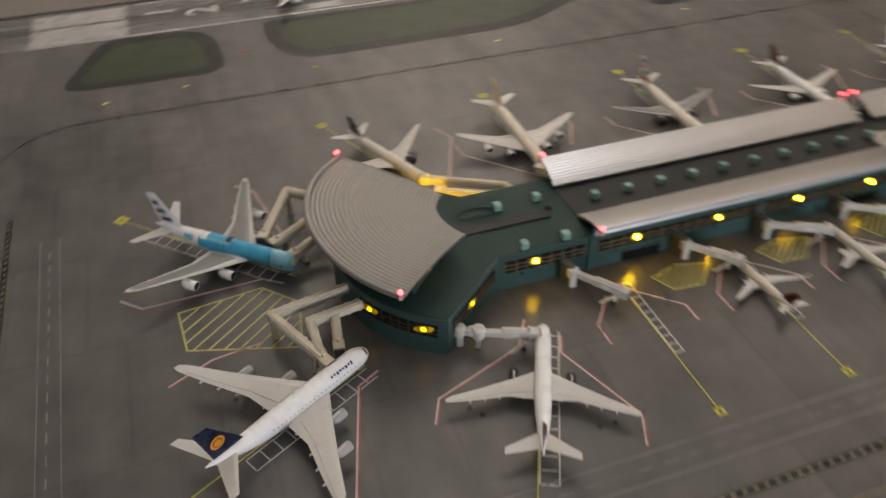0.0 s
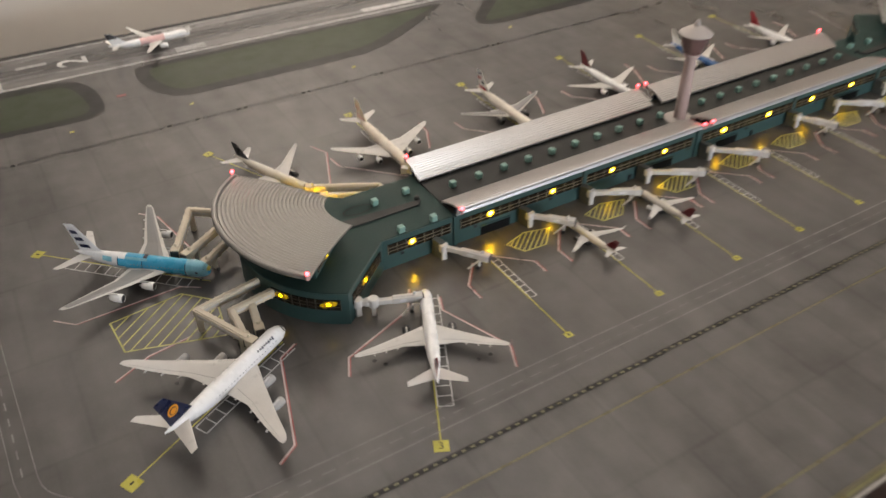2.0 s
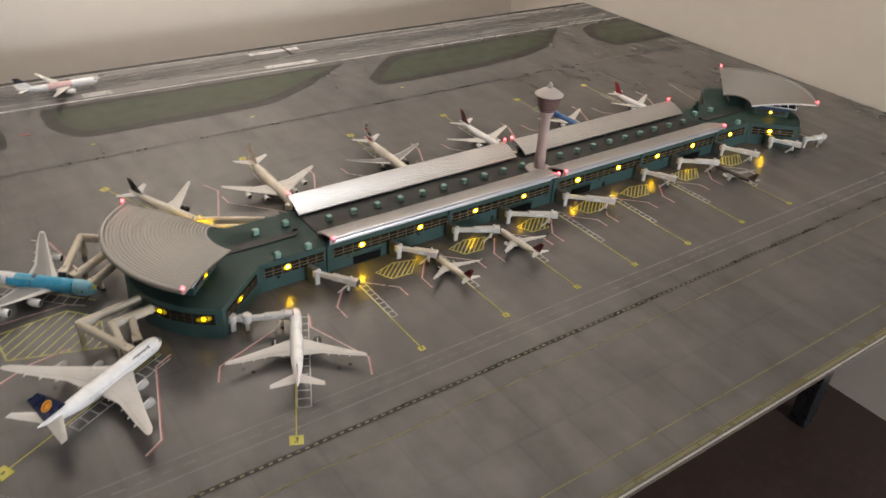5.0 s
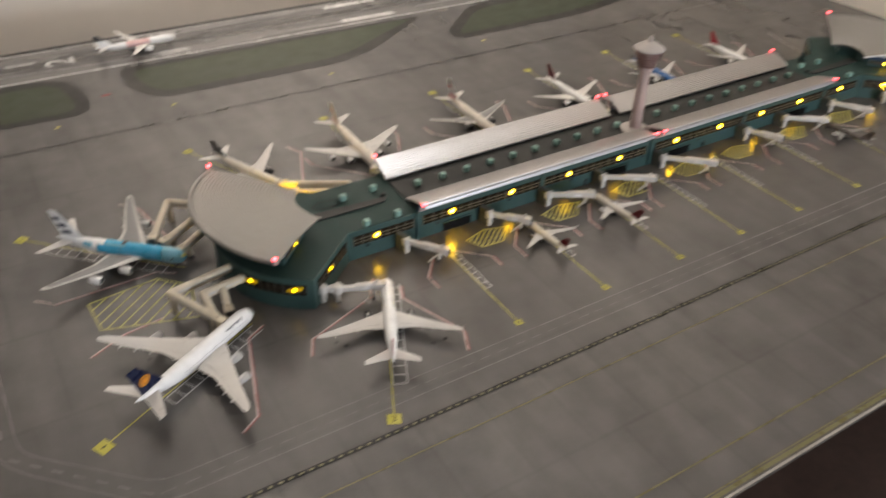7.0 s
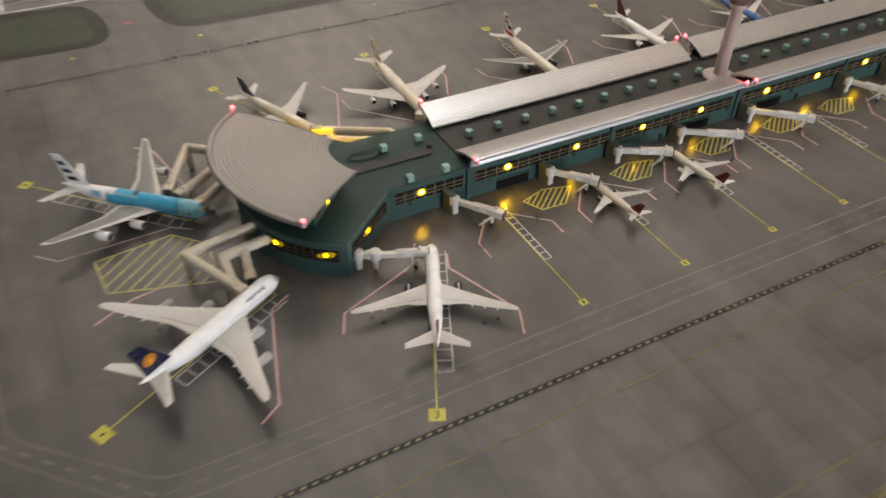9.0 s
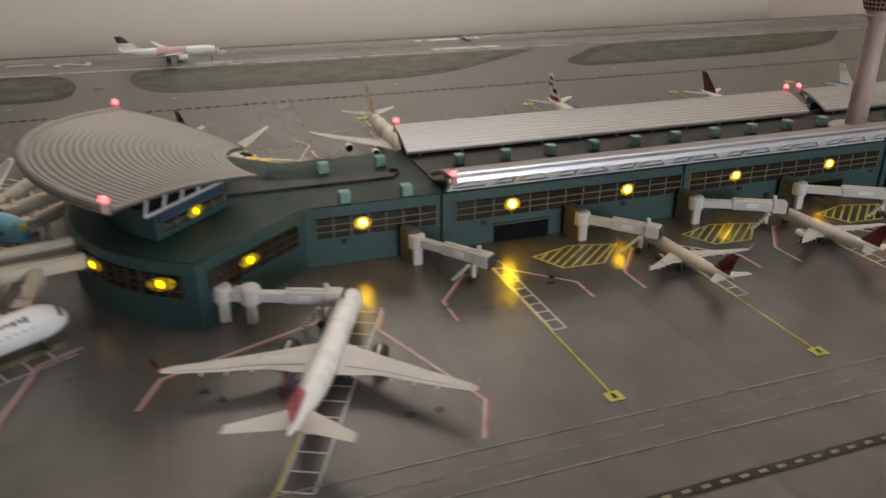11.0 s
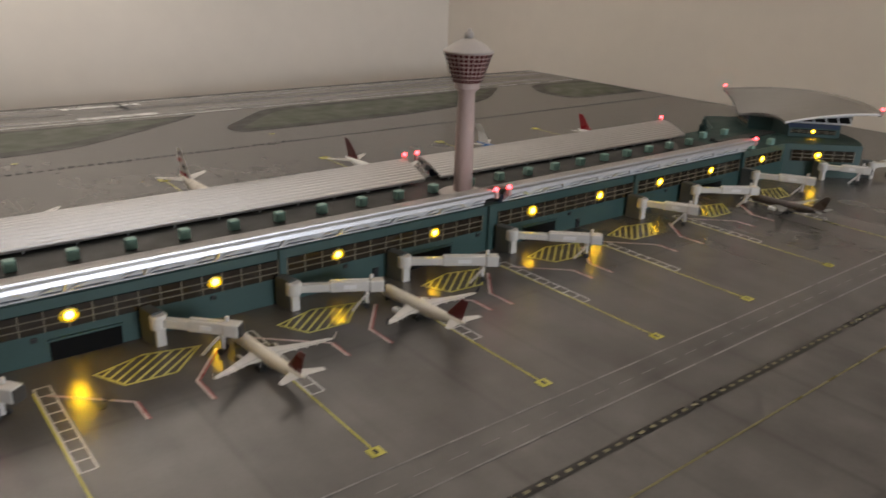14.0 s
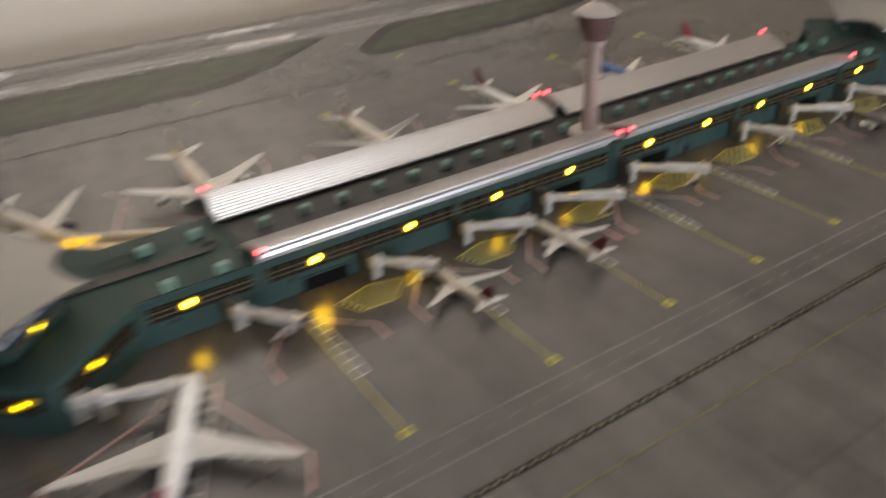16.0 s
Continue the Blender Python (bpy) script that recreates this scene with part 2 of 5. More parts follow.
MID_BLUE = material("model_mid_blue_paint", (0.03, 0.12, 0.34), 0.28, var=0.06)
PINK = material("model_pink_paint", (0.7, 0.45, 0.44), 0.3, var=0.06)
BLACK = material("model_black_paint", (0.02, 0.02, 0.022), 0.3)
LAMPLIGHT_YELLOW = material("model_lamplight_yellow", (0.6, 0.5, 0.12), 0.3)
DARK_BODY = material("model_dark_brown_paint", (0.07, 0.055, 0.05), 0.32, var=0.1)
TYRE = material("model_rubber", (0.03, 0.03, 0.03), 0.7)
METAL = material("model_strut_metal", (0.4, 0.4, 0.4), 0.35, metal=0.8)
WALL = material("beige_wall_paint", (0.78, 0.72, 0.645), 0.7, var=0.03, scale=2.5, bump=0.15)
CEILING = material("white_ceiling_paint", (0.75, 0.73, 0.7), 0.8, var=0.03, scale=3)
FLOOR = material("dark_floor_wood", (0.06, 0.036, 0.028), 0.5, var=0.25, scale=6)
TABLE = material("table_board", (0.14, 0.1, 0.08), 0.6, var=0.15, scale=12)

# ---- mesh helpers ----
def link(name, bm, mats, parent=None, label="", smooth=False):
    me = bpy.data.meshes.new(name)
    bm.normal_update()
    bm.to_mesh(me)
    bm.free()
    for m in (mats if isinstance(mats, (list, tuple)) else [mats]):
        me.materials.append(m)
    if smooth:
        for p in me.polygons:
            p.use_smooth = True
    ob = new(name, me)
    if parent:
        ob.parent = parent
    if label:
        tagged(ob, label)
    return ob


def part(name, bm, mats, parent, label="", smooth=False):
    return link(name, bm, mats, parent, label, smooth)


def box(bm, cx, cy, cz, sx, sy, sz, turn=0.0, bevel=0.0):
    """A box by its centre and sizes, turned about z by degrees."""
    m = Matrix.Translation((cx, cy, cz)) @ Matrix.Rotation(radians(turn), 4, "Z") @ Matrix.Diagonal((sx, sy, sz, 1))
    got = bmesh.ops.create_cube(bm, size=1.0, matrix=m)
    if bevel:
        edges = list({e for v in got["verts"] for e in v.link_edges})
        bmesh.ops.bevel(bm, geom=edges, offset=bevel, segments=2, affect="EDGES", profile=0.5)
    return bm


def prism(bm, pts, z0, z1):
    """A closed upright prism over a polygon."""
    low = [bm.verts.new((x, y, z0)) for x, y in pts]
    top = [bm.verts.new((x, y, z1)) for x, y in pts]
    n = len(pts)
    bm.faces.new(top)
    bm.faces.new(low[::-1])
    for i in range(n):
        bm.faces.new((low[i], low[(i + 1) % n], top[(i + 1) % n], top[i]))
    return bm


def slab(bm, pts, z):
    """A thin printed shape lying on the mat."""
    bm.faces.new([bm.verts.new((x, y, z)) for x, y in pts])
    return bm


def stripe(bm, pts, w, z, closed=False):
    """A painted line of width w along points, mitred."""
    P = [Vector(p) for p in pts]
    n = len(P)
    left, right = [], []
    for i in range(n):
        a = P[i - 1] if (i > 0 or closed) else None
        c = P[(i + 1) % n] if (i < n - 1 or closed) else None
        d1 = (P[i] - a).normalized() if a is not None else (c - P[i]).normalized()
        d2 = (c - P[i]).normalized() if c is not None else d1
        t = (d1 + d2).normalized()
        nrm = Vector((-t.y, t.x))
        k = w / 2 / max(0.35, nrm.dot(Vector((-d1.y, d1.x))))
        left.append(bm.verts.new((*(P[i] + nrm * k), z)))
        right.append(bm.verts.new((*(P[i] - nrm * k), z)))
    for i in range(n if closed else n - 1):
        j = (i + 1) % n
        bm.faces.new((left[i], right[i], right[j], left[j]))
    return bm


def dashes(bm, a, b, w, length, step, z, shift=0.0, start=0.0):
    a, b = Vector(a), Vector(b)
    d = (b - a).normalized()
    nrm = Vector((-d.y, d.x))
    s, total = start, (b - a).length
    while s + length <= total:
        p = a + d * s + nrm * shift
        stripe(bm, [p, p + d * length], w, z)
        s += step
    return bm


def rounded(pts, r, steps=5):
    """A polygon with rounded corners; r may be a list."""
    out, n = [], len(pts)
    for i in range(n):
        rr = r[i] if isinstance(r, (list, tuple)) else r
        p, a, c = Vector(pts[i]), Vector(pts[i - 1]), Vector(pts[(i + 1) % n])
        u, v = (a - p), (c - p)
        rr = min(rr, u.length * 0.49, v.length * 0.49)
        s, e = p + u.normalized() * rr, p + v.normalized() * rr
        for k in range(steps + 1):
            t = k / steps
            out.append(tuple((1 - t) ** 2 * s + 2 * t * (1 - t) * p + t * t * e))
    return out


def inset(pts, d):
    """The polygon (counter-clockwise) drawn in by d."""
    out, n = [], len(pts)
    for i in range(n):
        p, a, c = Vector(pts[i]), Vector(pts[i - 1]), Vector(pts[(i + 1) % n])
        d1, d2 = (p - a), (c - p)
        if d1.length < 1e-6 or d2.length < 1e-6:
            continue
        t = (d1.normalized() + d2.normalized()).normalized()
        out.append(tuple(p + Vector((-t.y, t.x)) * d))
    return out


def lathe(bm, profile, cx, cy, seg=32):
    """A turned solid from (radius, z) pairs."""
    rings = []
    for r, z in profile:
        rings.append([bm.verts.new((cx + r * math.cos(2 * math.pi * i / seg), cy + r * math.sin(2 * math.pi * i / seg), z)) for i in range(seg)])
    for a, b in zip(rings, rings[1:]):
        for i in range(seg):
            bm.faces.new((a[i], a[(i + 1) % seg], b[(i + 1) % seg], b[i]))
    bm.faces.new(rings[0][::-1])
    bm.faces.new(rings[-1])
    return bm


def tube(bm, a, b, r, seg=8):
    a, b = Vector(a), Vector(b)
    d = b - a
    m = Matrix.Translation((a + b) / 2) @ d.to_track_quat("Z", "Y").to_matrix().to_4x4()
    bmesh.ops.create_cone(bm, cap_ends=True, segments=seg, radius1=r, radius2=r, depth=d.length, matrix=m)
    return bm


def B():
    return bmesh.new()


# ---- the room ----
# west wall and ceiling are unseen; their distances are set to tune bounced light
X0, X1, Y0, Y1 = -4.5, 1.93, -2.4, 2.01
Z_FLOOR, Z_CEIL = -0.75, 2.1
ZM, ZH = (Z_FLOOR + Z_CEIL) / 2, Z_CEIL - Z_FLOOR
bm = box(B(), (X0 + X1) / 2, Y1 + 0.05, ZM, X1 - X0 + 0.2, 0.1, ZH)
tagged(link("wall_north", bm, WALL), "plain beige painted room wall behind the table", "wall", kind="structure")
bm = box(B(), X1 + 0.05, (Y0 + Y1) / 2, ZM, 0.1, Y1 - Y0, ZH)
tagged(link("wall_east", bm, WALL), "plain beige painted room wall beside the table", "wall", kind="structure")
bm = box(B(), X0 - 0.05, (Y0 + Y1) / 2, ZM, 0.1, Y1 - Y0, ZH)
tagged(link("wall_west", bm, WALL), "plain beige painted room wall", "wall", kind="structure")
# the wall behind the camera, with an unseen opening added for the cool lamp
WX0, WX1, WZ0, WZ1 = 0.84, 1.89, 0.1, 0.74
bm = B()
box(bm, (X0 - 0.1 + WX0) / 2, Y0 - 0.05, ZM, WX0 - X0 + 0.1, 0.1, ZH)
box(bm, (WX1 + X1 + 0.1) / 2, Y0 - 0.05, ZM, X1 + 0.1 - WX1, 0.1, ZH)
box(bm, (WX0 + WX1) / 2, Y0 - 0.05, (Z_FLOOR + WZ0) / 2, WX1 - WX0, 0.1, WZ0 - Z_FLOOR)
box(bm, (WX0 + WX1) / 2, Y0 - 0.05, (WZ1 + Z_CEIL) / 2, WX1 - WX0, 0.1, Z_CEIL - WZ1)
tagged(link("wall_south", bm, WALL), "plain beige room wall with an unseen opening added for the cool light", "wall", kind="structure")
bm = box(B(), (X0 + X1) / 2, (Y0 + Y1) / 2, Z_FLOOR - 0.05, X1 - X0 + 0.2, Y1 - Y0 + 0.2, 0.1)
tagged(link("floor", bm, FLOOR), "dark brown floor in shadow under the table", "floor", kind="structure")
bm = box(B(), (X0 + X1) / 2, (Y0 + Y1) / 2, Z_CEIL + 0.05, X1 - X0 + 0.2, Y1 - Y0 + 0.2, 0.1)
tagged(link("ceiling", bm, CEILING), "plain white painted ceiling", "ceiling", kind="structure")

# made-up trough, out of view, for the uplight and the wall wash
added_lamp_trough = tagged(new("added_lamp_trough"), "unseen long white trough added at the far wall to carry the lamps", "lamp")
bm = box(B(), 0.78, 1.70, 0.62, 1.06, 0.13, 0.008, bevel=0.002)
for y in (1.637, 1.763):
    box(bm, 0.78, y, 0.636, 1.06, 0.006, 0.03, bevel=0.002)
for x in (0.253, 1.307):
    box(bm, x, 1.70, 0.636, 0.006, 0.12, 0.03)
part("trough", bm, CEILING, added_lamp_trough)
for x in (0.4, 1.2):
    part("arm", box(B(), x, 1.888, 0.622, 0.03, 0.244, 0.02, bevel=0.004), CEILING, added_lamp_trough)

# table that carries the mat
MX0, MX1, MY0, MY1 = -0.5, 1.922, 0.181, 1.656
table = tagged(new("table"), "long brown table board under the airport mat", "table")
part("table_board", box(B(), (MX0 + MX1) / 2, (MY0 + MY1) / 2 + 0.004, -0.014, MX1 - MX0 - 0.01, MY1 - MY0 - 0.012, 0.024, bevel=0.002), TABLE, table)
for lx in (MX0 + 0.2, 1.734):
    for ly in (0.486, MY1 - 0.3):
        part("leg", box(B(), lx, ly, (-0.026 + Z_FLOOR) / 2, 0.045, 0.045, -0.026 - Z_FLOOR, bevel=0.004), BLACK, table)

# ---- the printed mat ----
mat_ob = tagged(link("ground", box(B(), (MX0 + MX1) / 2, (MY0 + MY1) / 2, -0.001, MX1 - MX0, MY1 - MY0, 0.002), APRON),
                "glossy printed grey-brown airport apron mat on a table", "ground", kind="structure")
Z1, Z2, Z3, Z4 = 0.00015, 0.0003, 0.00045, 0.0006


def printed(name, bm, m, label=""):
    return part(name, bm, m, mat_ob, label)


# mat border and joint
printed("mat_border", slab(B(), [(MX0, 0.182), (MX1, 0.182), (MX1, 0.1845), (MX0, 0.1845)], Z1), MAT_EDGE, "pale cut edge of the mat")
printed("border_line", slab(B(), [(MX0, 0.187), (MX1, 0.187), (MX1, 0.1915), (MX0, 0.1915)], Z1), LINE_OLIVE, "olive printed border stripe")
printed("border_line", slab(B(), [(MX0, 0.193), (MX1, 0.193), (MX1, 0.1945), (MX0, 0.1945)], Z1), LINE_OLIVE)
printed("mat_joint", slab(B(), [(0.8557, MY0), (0.8563, MY0), (0.8563, 0.3), (0.8557, 0.3)], Z1), LINE_BLACK, "thin dark joint between two mat sheets")

# runway
RWY0, RWY1 = 1.497, 1.643
printed("runway", slab(B(), [(MX0, RWY0), (MX1, RWY0), (MX1, RWY1), (MX0, RWY1)], Z1), RUNWAY, "dark grey printed runway")
printed("runway_edge_line", stripe(B(), [(-0.1, RWY0), (MX1, RWY0 - 0.012)], 0.0055, Z3), LINE_WHITE)
# black border, widened to take in the shadow of the gap behind it
printed("mat_border", slab(B(), [(MX0, 1.6395), (MX1, 1.6395), (MX1, MY1 - 0.0005), (MX0, MY1 - 0.0005)], Z2), GRASS_EDGE, "dark far border of the mat, with the gap shadow painted in")
printed("runway_edge_line", stripe(B(), [(-0.1, RWY1 - 0.007), (MX1, RWY1 - 0.007)], 0.004, Z3), LINE_WHITE)
for k in range(16):
    y = 1.506 + k * 0.0083 + (0.006 if k > 7 else 0)
    printed("threshold_stripe", stripe(B(), [(-0.095, y), (0.06, y)], 0.006, Z3), LINE_WHITE)
for k in range(4):
    printed("touchdown_bar", stripe(B(), [(0.372, 1.508 + k * 0.006), (0.43, 1.508 + k * 0.006)], 0.0042, Z3), LINE_WHITE)
    printed("touchdown_bar", stripe(B(), [(0.372, 1.607 + k * 0.006), (0.43, 1.607 + k * 0.006)], 0.0042, Z3), LINE_WHITE)
printed("aiming_block", slab(B(), [(0.775, 1.508), (0.905, 1.506), (0.905, 1.524), (0.775, 1.526)], Z3), LINE_WHITE)
printed("aiming_block", slab(B(), [(0.775, 1.606), (0.905, 1.606), (0.905, 1.624), (0.775, 1.624)], Z3), LINE_WHITE)
for x in np.arange(0.5, 1.9, 0.11):
    printed("centre_dash", stripe(B(), [(x, 1.567), (x + 0.06, 1.567)], 0.0022, Z3), LINE_FAINT)
for ch, px, py in (("1", 0.144, 1.565), ("2", 0.214, 1.546)):
    cu = bpy.data.curves.new("runway_number", "FONT")
    cu.body, cu.size, cu.offset = ch, 0.077, 0.0006
    ob = new("runway_number", cu)
    ob.data.materials.append(LINE_WHITE)
    ob.parent = mat_ob
    ob.matrix_world = pose(px, py, Z3, 0, 0, 90)

# grass islands
def island(pts, r):
    outer = rounded(pts, r)
    printed("verge", slab(B(), outer, Z2), GRASS_EDGE)
    printed("grass", slab(B(), rounded(inset(pts, 0.029), r), Z3), GRASS, "dark green printed grass island")


island([(-0.045, 1.318), (0.20, 1.305), (0.205, 1.40), (0.178, 1.485), (0.018, 1.489)], [0.03, 0.05, 0.03, 0.04, 0.03])
island([(0.315, 1.31), (0.70, 1.306), (0.815, 1.37), (0.955, 1.470), (0.278, 1.480), (0.276, 1.38)], [0.04, 0.09, 0.06, 0.01, 0.03, 0.05])
island([(0.955, 1.302), (1.30, 1.302), (1.50, 1.345), (1.645, 1.470), (1.08, 1.474), (0.95, 1.35)], [0.04, 0.09, 0.08, 0.02, 0.05, 0.03])
island([(1.69, 1.282), (1.918, 1.282), (1.918, 1.466), (1.735, 1.466), (1.672, 1.37)], [0.03, 0.005, 0.005, 0.04, 0.04])

# taxi lines
bm = B()
dashes(bm, (0.0, 1.213), (MX1, 1.213), 0.0062, 0.0074, 0.0118, Z3)
printed("taxi_dash_line", bm, LINE_BLACK, "dark dashed taxi line")
curve = [(0.0 - 0.12 * math.sin(a), 1.093 + 0.12 * math.cos(a)) for a in np.linspace(0, 1.5, 9)]
printed("taxi_line", stripe(B(), curve + [(-0.12, 0.95)], 0.003, Z2), LINE_BLACK)


def checker(a, b):
    a, b = Vector(a), Vector(b)
    printed("edge_band", stripe(B(), [a, b], 0.0060, Z2), LINE_BLACK, "black band with pale dashes")
    bm = B()
    dashes(bm, a, b, 0.0022, 0.0048, 0.0105, Z3)
    printed("dash_row", bm, LINE_TAN)


checker((-0.0, 0.412), (MX1, 0.412))
checker((-0.076, 0.487), (-0.086, 1.0))
checker((-0.076, 0.487), (-0.0, 0.411))
printed("apron_line", stripe(B(), [(-0.02, 0.377), (MX1, 0.377)], 0.0016, Z2), LINE_OLIVE)
printed("apron_line", stripe(B(), [(0.2, 0.227), (MX1, 0.227)], 0.0018, Z2), LINE_OLIVE)

# service road
outer_road = rounded([(1.6, 0.444), (0.083, 0.444), (-0.037, 0.566), (-0.05, 0.94), (-0.049, 0.945)], [0.0, 0.03, 0.03, 0, 0], 3)
inner_road = rounded([(1.6, 0.470), (0.092, 0.470), (-0.017, 0.573), (-0.03, 0.94), (-0.029, 0.945)], [0.0, 0.02, 0.02, 0, 0], 3)
printed("road_line", stripe(B(), outer_road, 0.0008, Z2), LINE_FAINT)
printed("road_line", stripe(B(), inner_road, 0.0008, Z2), LINE_FAINT)
bm = B()
dashes(bm, (0.09, 0.457), (1.6, 0.457), 0.0007, 0.014, 0.024, Z2)
dashes(bm, (-0.027, 0.57), (0.085, 0.458), 0.0014, 0.012, 0.024, Z2)
dashes(bm, (-0.03, 0.60), (-0.04, 0.94), 0.0014, 0.012, 0.024, Z2)
printed("dash_row", bm, LINE_FAINT)


def hatch(pts, n, slant):
    """A no-parking area: yellow outline and slanted bars, clipped to the outline."""
    bm = B()
    stripe(bm, pts, 0.002, Z2, closed=True)
    P = [Vector(p) for p in pts]
    d = Vector((math.cos(slant), math.sin(slant)))
    nrm = Vector((-d.y, d.x))
    lo, hi = min(p.dot(nrm) for p in P), max(p.dot(nrm) for p in P)
    for k in range(1, n):
        c = lo + (hi - lo) * k / n
        cuts = []
        for i in range(len(P)):
            a, b = P[i], P[(i + 1) % len(P)]
            fa, fb = a.dot(nrm) - c, b.dot(nrm) - c
            if fa * fb < 0:
                cuts.append(a + (b - a) * (fa / (fa - fb)))
        if len(cuts) == 2:
            stripe(bm, cuts, 0.002, Z2)
    printed("hatched_area", bm, LINE_HATCH, "yellow hatched keep-clear area")


hatch([(0.087, 0.775), (0.172, 0.785), (0.205, 0.751), (0.196, 0.687), (0.091, 0.719)], 11, radians(40))
for x in (0.562, 0.692, 0.826, 0.95, 1.064, 1.2, 1.33):
    hatch([(x, 0.662), (x + 0.034, 0.672), (x + 0.07, 0.663), (x + 0.044, 0.636), (x + 0.012, 0.638)], 8, radians(40))


def stand(square, nose, ladder, pinks, sq=0.0085, digit=""):
    """A parking stand: lead-in line, number square, ladder and wing limits."""
    a, b = Vector(square), Vector(nose)
    d = (b - a).normalized()
    nrm = Vector((-d.y, d.x))
    bm = stripe(B(), [a, b], 0.0014, Z2)
    stripe(bm, [a - d * sq / 2, a + d * sq / 2], sq * 1.1, Z3)
    printed("lead_in_line", bm, LINE_YELLOW, "yellow lead-in line with a number square")
    if digit:
        cu = bpy.data.curves.new("stand_number", "FONT")
        cu.body, cu.size, cu.align_x, cu.align_y = digit, sq * 0.85, "CENTER", "CENTER"
        ob = new("stand_number", cu)
        ob.data.materials.append(LINE_BLACK)
        ob.parent = mat_ob
        ob.matrix_world = pose(a.x, a.y, Z4, 0, 0, math.degrees(math.atan2(d.y, d.x)) - 90)
    else:
        printed("number_mark", stripe(B(), [a - d * 0.0022, a + d * 0.0022], 0.0025, Z4), LINE_BLACK)
    if ladder:
        s0, s1, w, off, step = ladder
        bm = B()
        off += 0.0014 if w > 0 else -0.0014
        p0, p1 = a + d * s0 + nrm * off, a + d * s1 + nrm * off
        stripe(bm, [p0, p1], 0.0013, Z1)
        stripe(bm, [p0 + nrm * w, p1 + nrm * w], 0.0013, Z1)
        s = s0
        while s <= s1 + 1e-6:
            q = a + d * s + nrm * off
            stripe(bm, [q + nrm * w * 0.06, q + nrm * w * 0.94], 0.0013, Z1)
            s += step
        printed("equipment_ladder", bm, LINE_WHITE, "white ladder marking")
    for line in pinks:
        printed("wing_limit", stripe(B(), line, 0.0019, Z2), LINE_PINK, "pale red wing limit line")
        printed("wing_limit_edge", stripe(B(), [Vector(p) + Vector((0.0016, -0.0009)) for p in line], 0.0012, Z1), LINE_RED)


def flip(pts, y=0.7545):
    return [(px, 2 * y - py) for px, py in pts]


SOUTH = (0.525, 0.662, 0.794, 0.913, 1.036, 1.175, 1.31)
for x in SOUTH:
    stand((x, 0.487), (x, 0.66), (0.074, 0.178, -0.009, 0.0, 0.0115),
          [[(x - 0.022, 0.653), (x - 0.05, 0.618), (x - 0.05, 0.591)], [(x + 0.006, 0.653), (x + 0.047, 0.615), (x + 0.047, 0.592)]])
S3 = [[(0.286, 0.557), (0.298, 0.583), (0.391, 0.618), (0.410, 0.650)], [(0.446, 0.477), (0.459, 0.507), (0.425, 0.597), (0.434, 0.619)]]
stand((0.323, 0.428), (0.415, 0.622), (0.05, 0.225, -0.016, 0.0, 0.014), S3, 0.014, "3")
stand((0.056, 0.540), (0.246, 0.644), (0.078, 0.215, -0.015, -0.002, 0.014),
      [[(0.256, 0.634), (0.234, 0.621), (0.202, 0.503), (0.181, 0.489)], [(0.071, 0.678), (0.112, 0.699), (0.16, 0.706)]], 0.015)
stand((0.037, 0.958), (0.21, 0.79), (0.05, 0.22, -0.016, 0.0, 0.014),
      [[(0.032, 0.814), (0.053, 0.794), (0.175, 0.799), (0.195, 0.785)], [(0.17, 0.985), (0.19, 0.965), (0.21, 0.86)]], 0.013)
stand((0.302, 1.092), (0.394, 0.89), (0.06, 0.19, 0.002, 0.015, 0.014), [flip(l) for l in S3], 0.012)
for x in (0.542, 0.763, 0.984, 1.185, 1.389):
    stand((x, 1.096), (x, 0.85), (0.062, 0.137, 0.012, -0.0085, 0.0125),
          [[(x - 0.085, 0.982), (x - 0.083, 0.955), (x - 0.008, 0.876)], [(x + 0.085, 1.01), (x + 0.083, 0.98), (x + 0.06, 0.93)]], 0.012)
printed("taxi_line", stripe(B(), [(1.592, 1.011), (1.56, 0.897)], 0.003, Z2), LINE_FAINT)
for x, y in ((0.136, 1.277), (0.331, 1.274), (0.634, 1.265), (0.994, 1.272), (0.022, 1.262)):
    printed("taxi_dot", box(B(), x, y, Z2, 0.007, 0.005, 0.0002), LINE_YELLOW)
printed("taxi_mark", box(B(), 0.235, 1.37, Z2, 0.016, 0.006, 0.0002), LINE_RED)
for x, y in ((0.32, 0.564), (0.328, 0.553), (0.418, 0.507), (0.433, 0.507), (0.127, 0.643), (0.181, 0.553), (0.475, 0.61), (0.56, 0.628), (0.555, 0.62)):
    bm = lathe(B(), [(0.0026, Z1), (0.0026, Z2)], x, y, 12)
    printed("ground_spot", bm, LINE_BLACK)
stick = tagged(link("stick", box(B(), 0.870, 1.606, 0.0019, 0.0028, 0.066, 0.0024, 4, 0.0006), BLACK), "thin black stick lying on the runway", "stick")

# ---- the terminal ----
XC, YC = 0.9315, 0.7545
terminal = tagged(new("terminal_building"), "green model airport terminal with silver ribbed roofs and lit windows", "terminal")
FACE = 0.0565          # half the depth of the straight hall
WALL_TOP, WIN0, WIN1 = 0.0455, 0.0215, 0.0365


def mirror_x(pts):
    return [(2 * XC - x, y) for x, y in pts][::-1]


def arc(cx, cy, r, a0, a1, n):
    return [(cx + r * math.cos(a0 + (a1 - a0) * i / n), cy + r * math.sin(a0 + (a1 - a0) * i / n)) for i in range(n + 1)]


FCX, FR = 0.383, 0.137
A_END = math.pi + math.acos((FCX - 0.324) / FR)
fan_low = arc(FCX, YC, FR, 2 * math.pi - A_END, A_END, 28)        # from the north corner round the west to the south corner
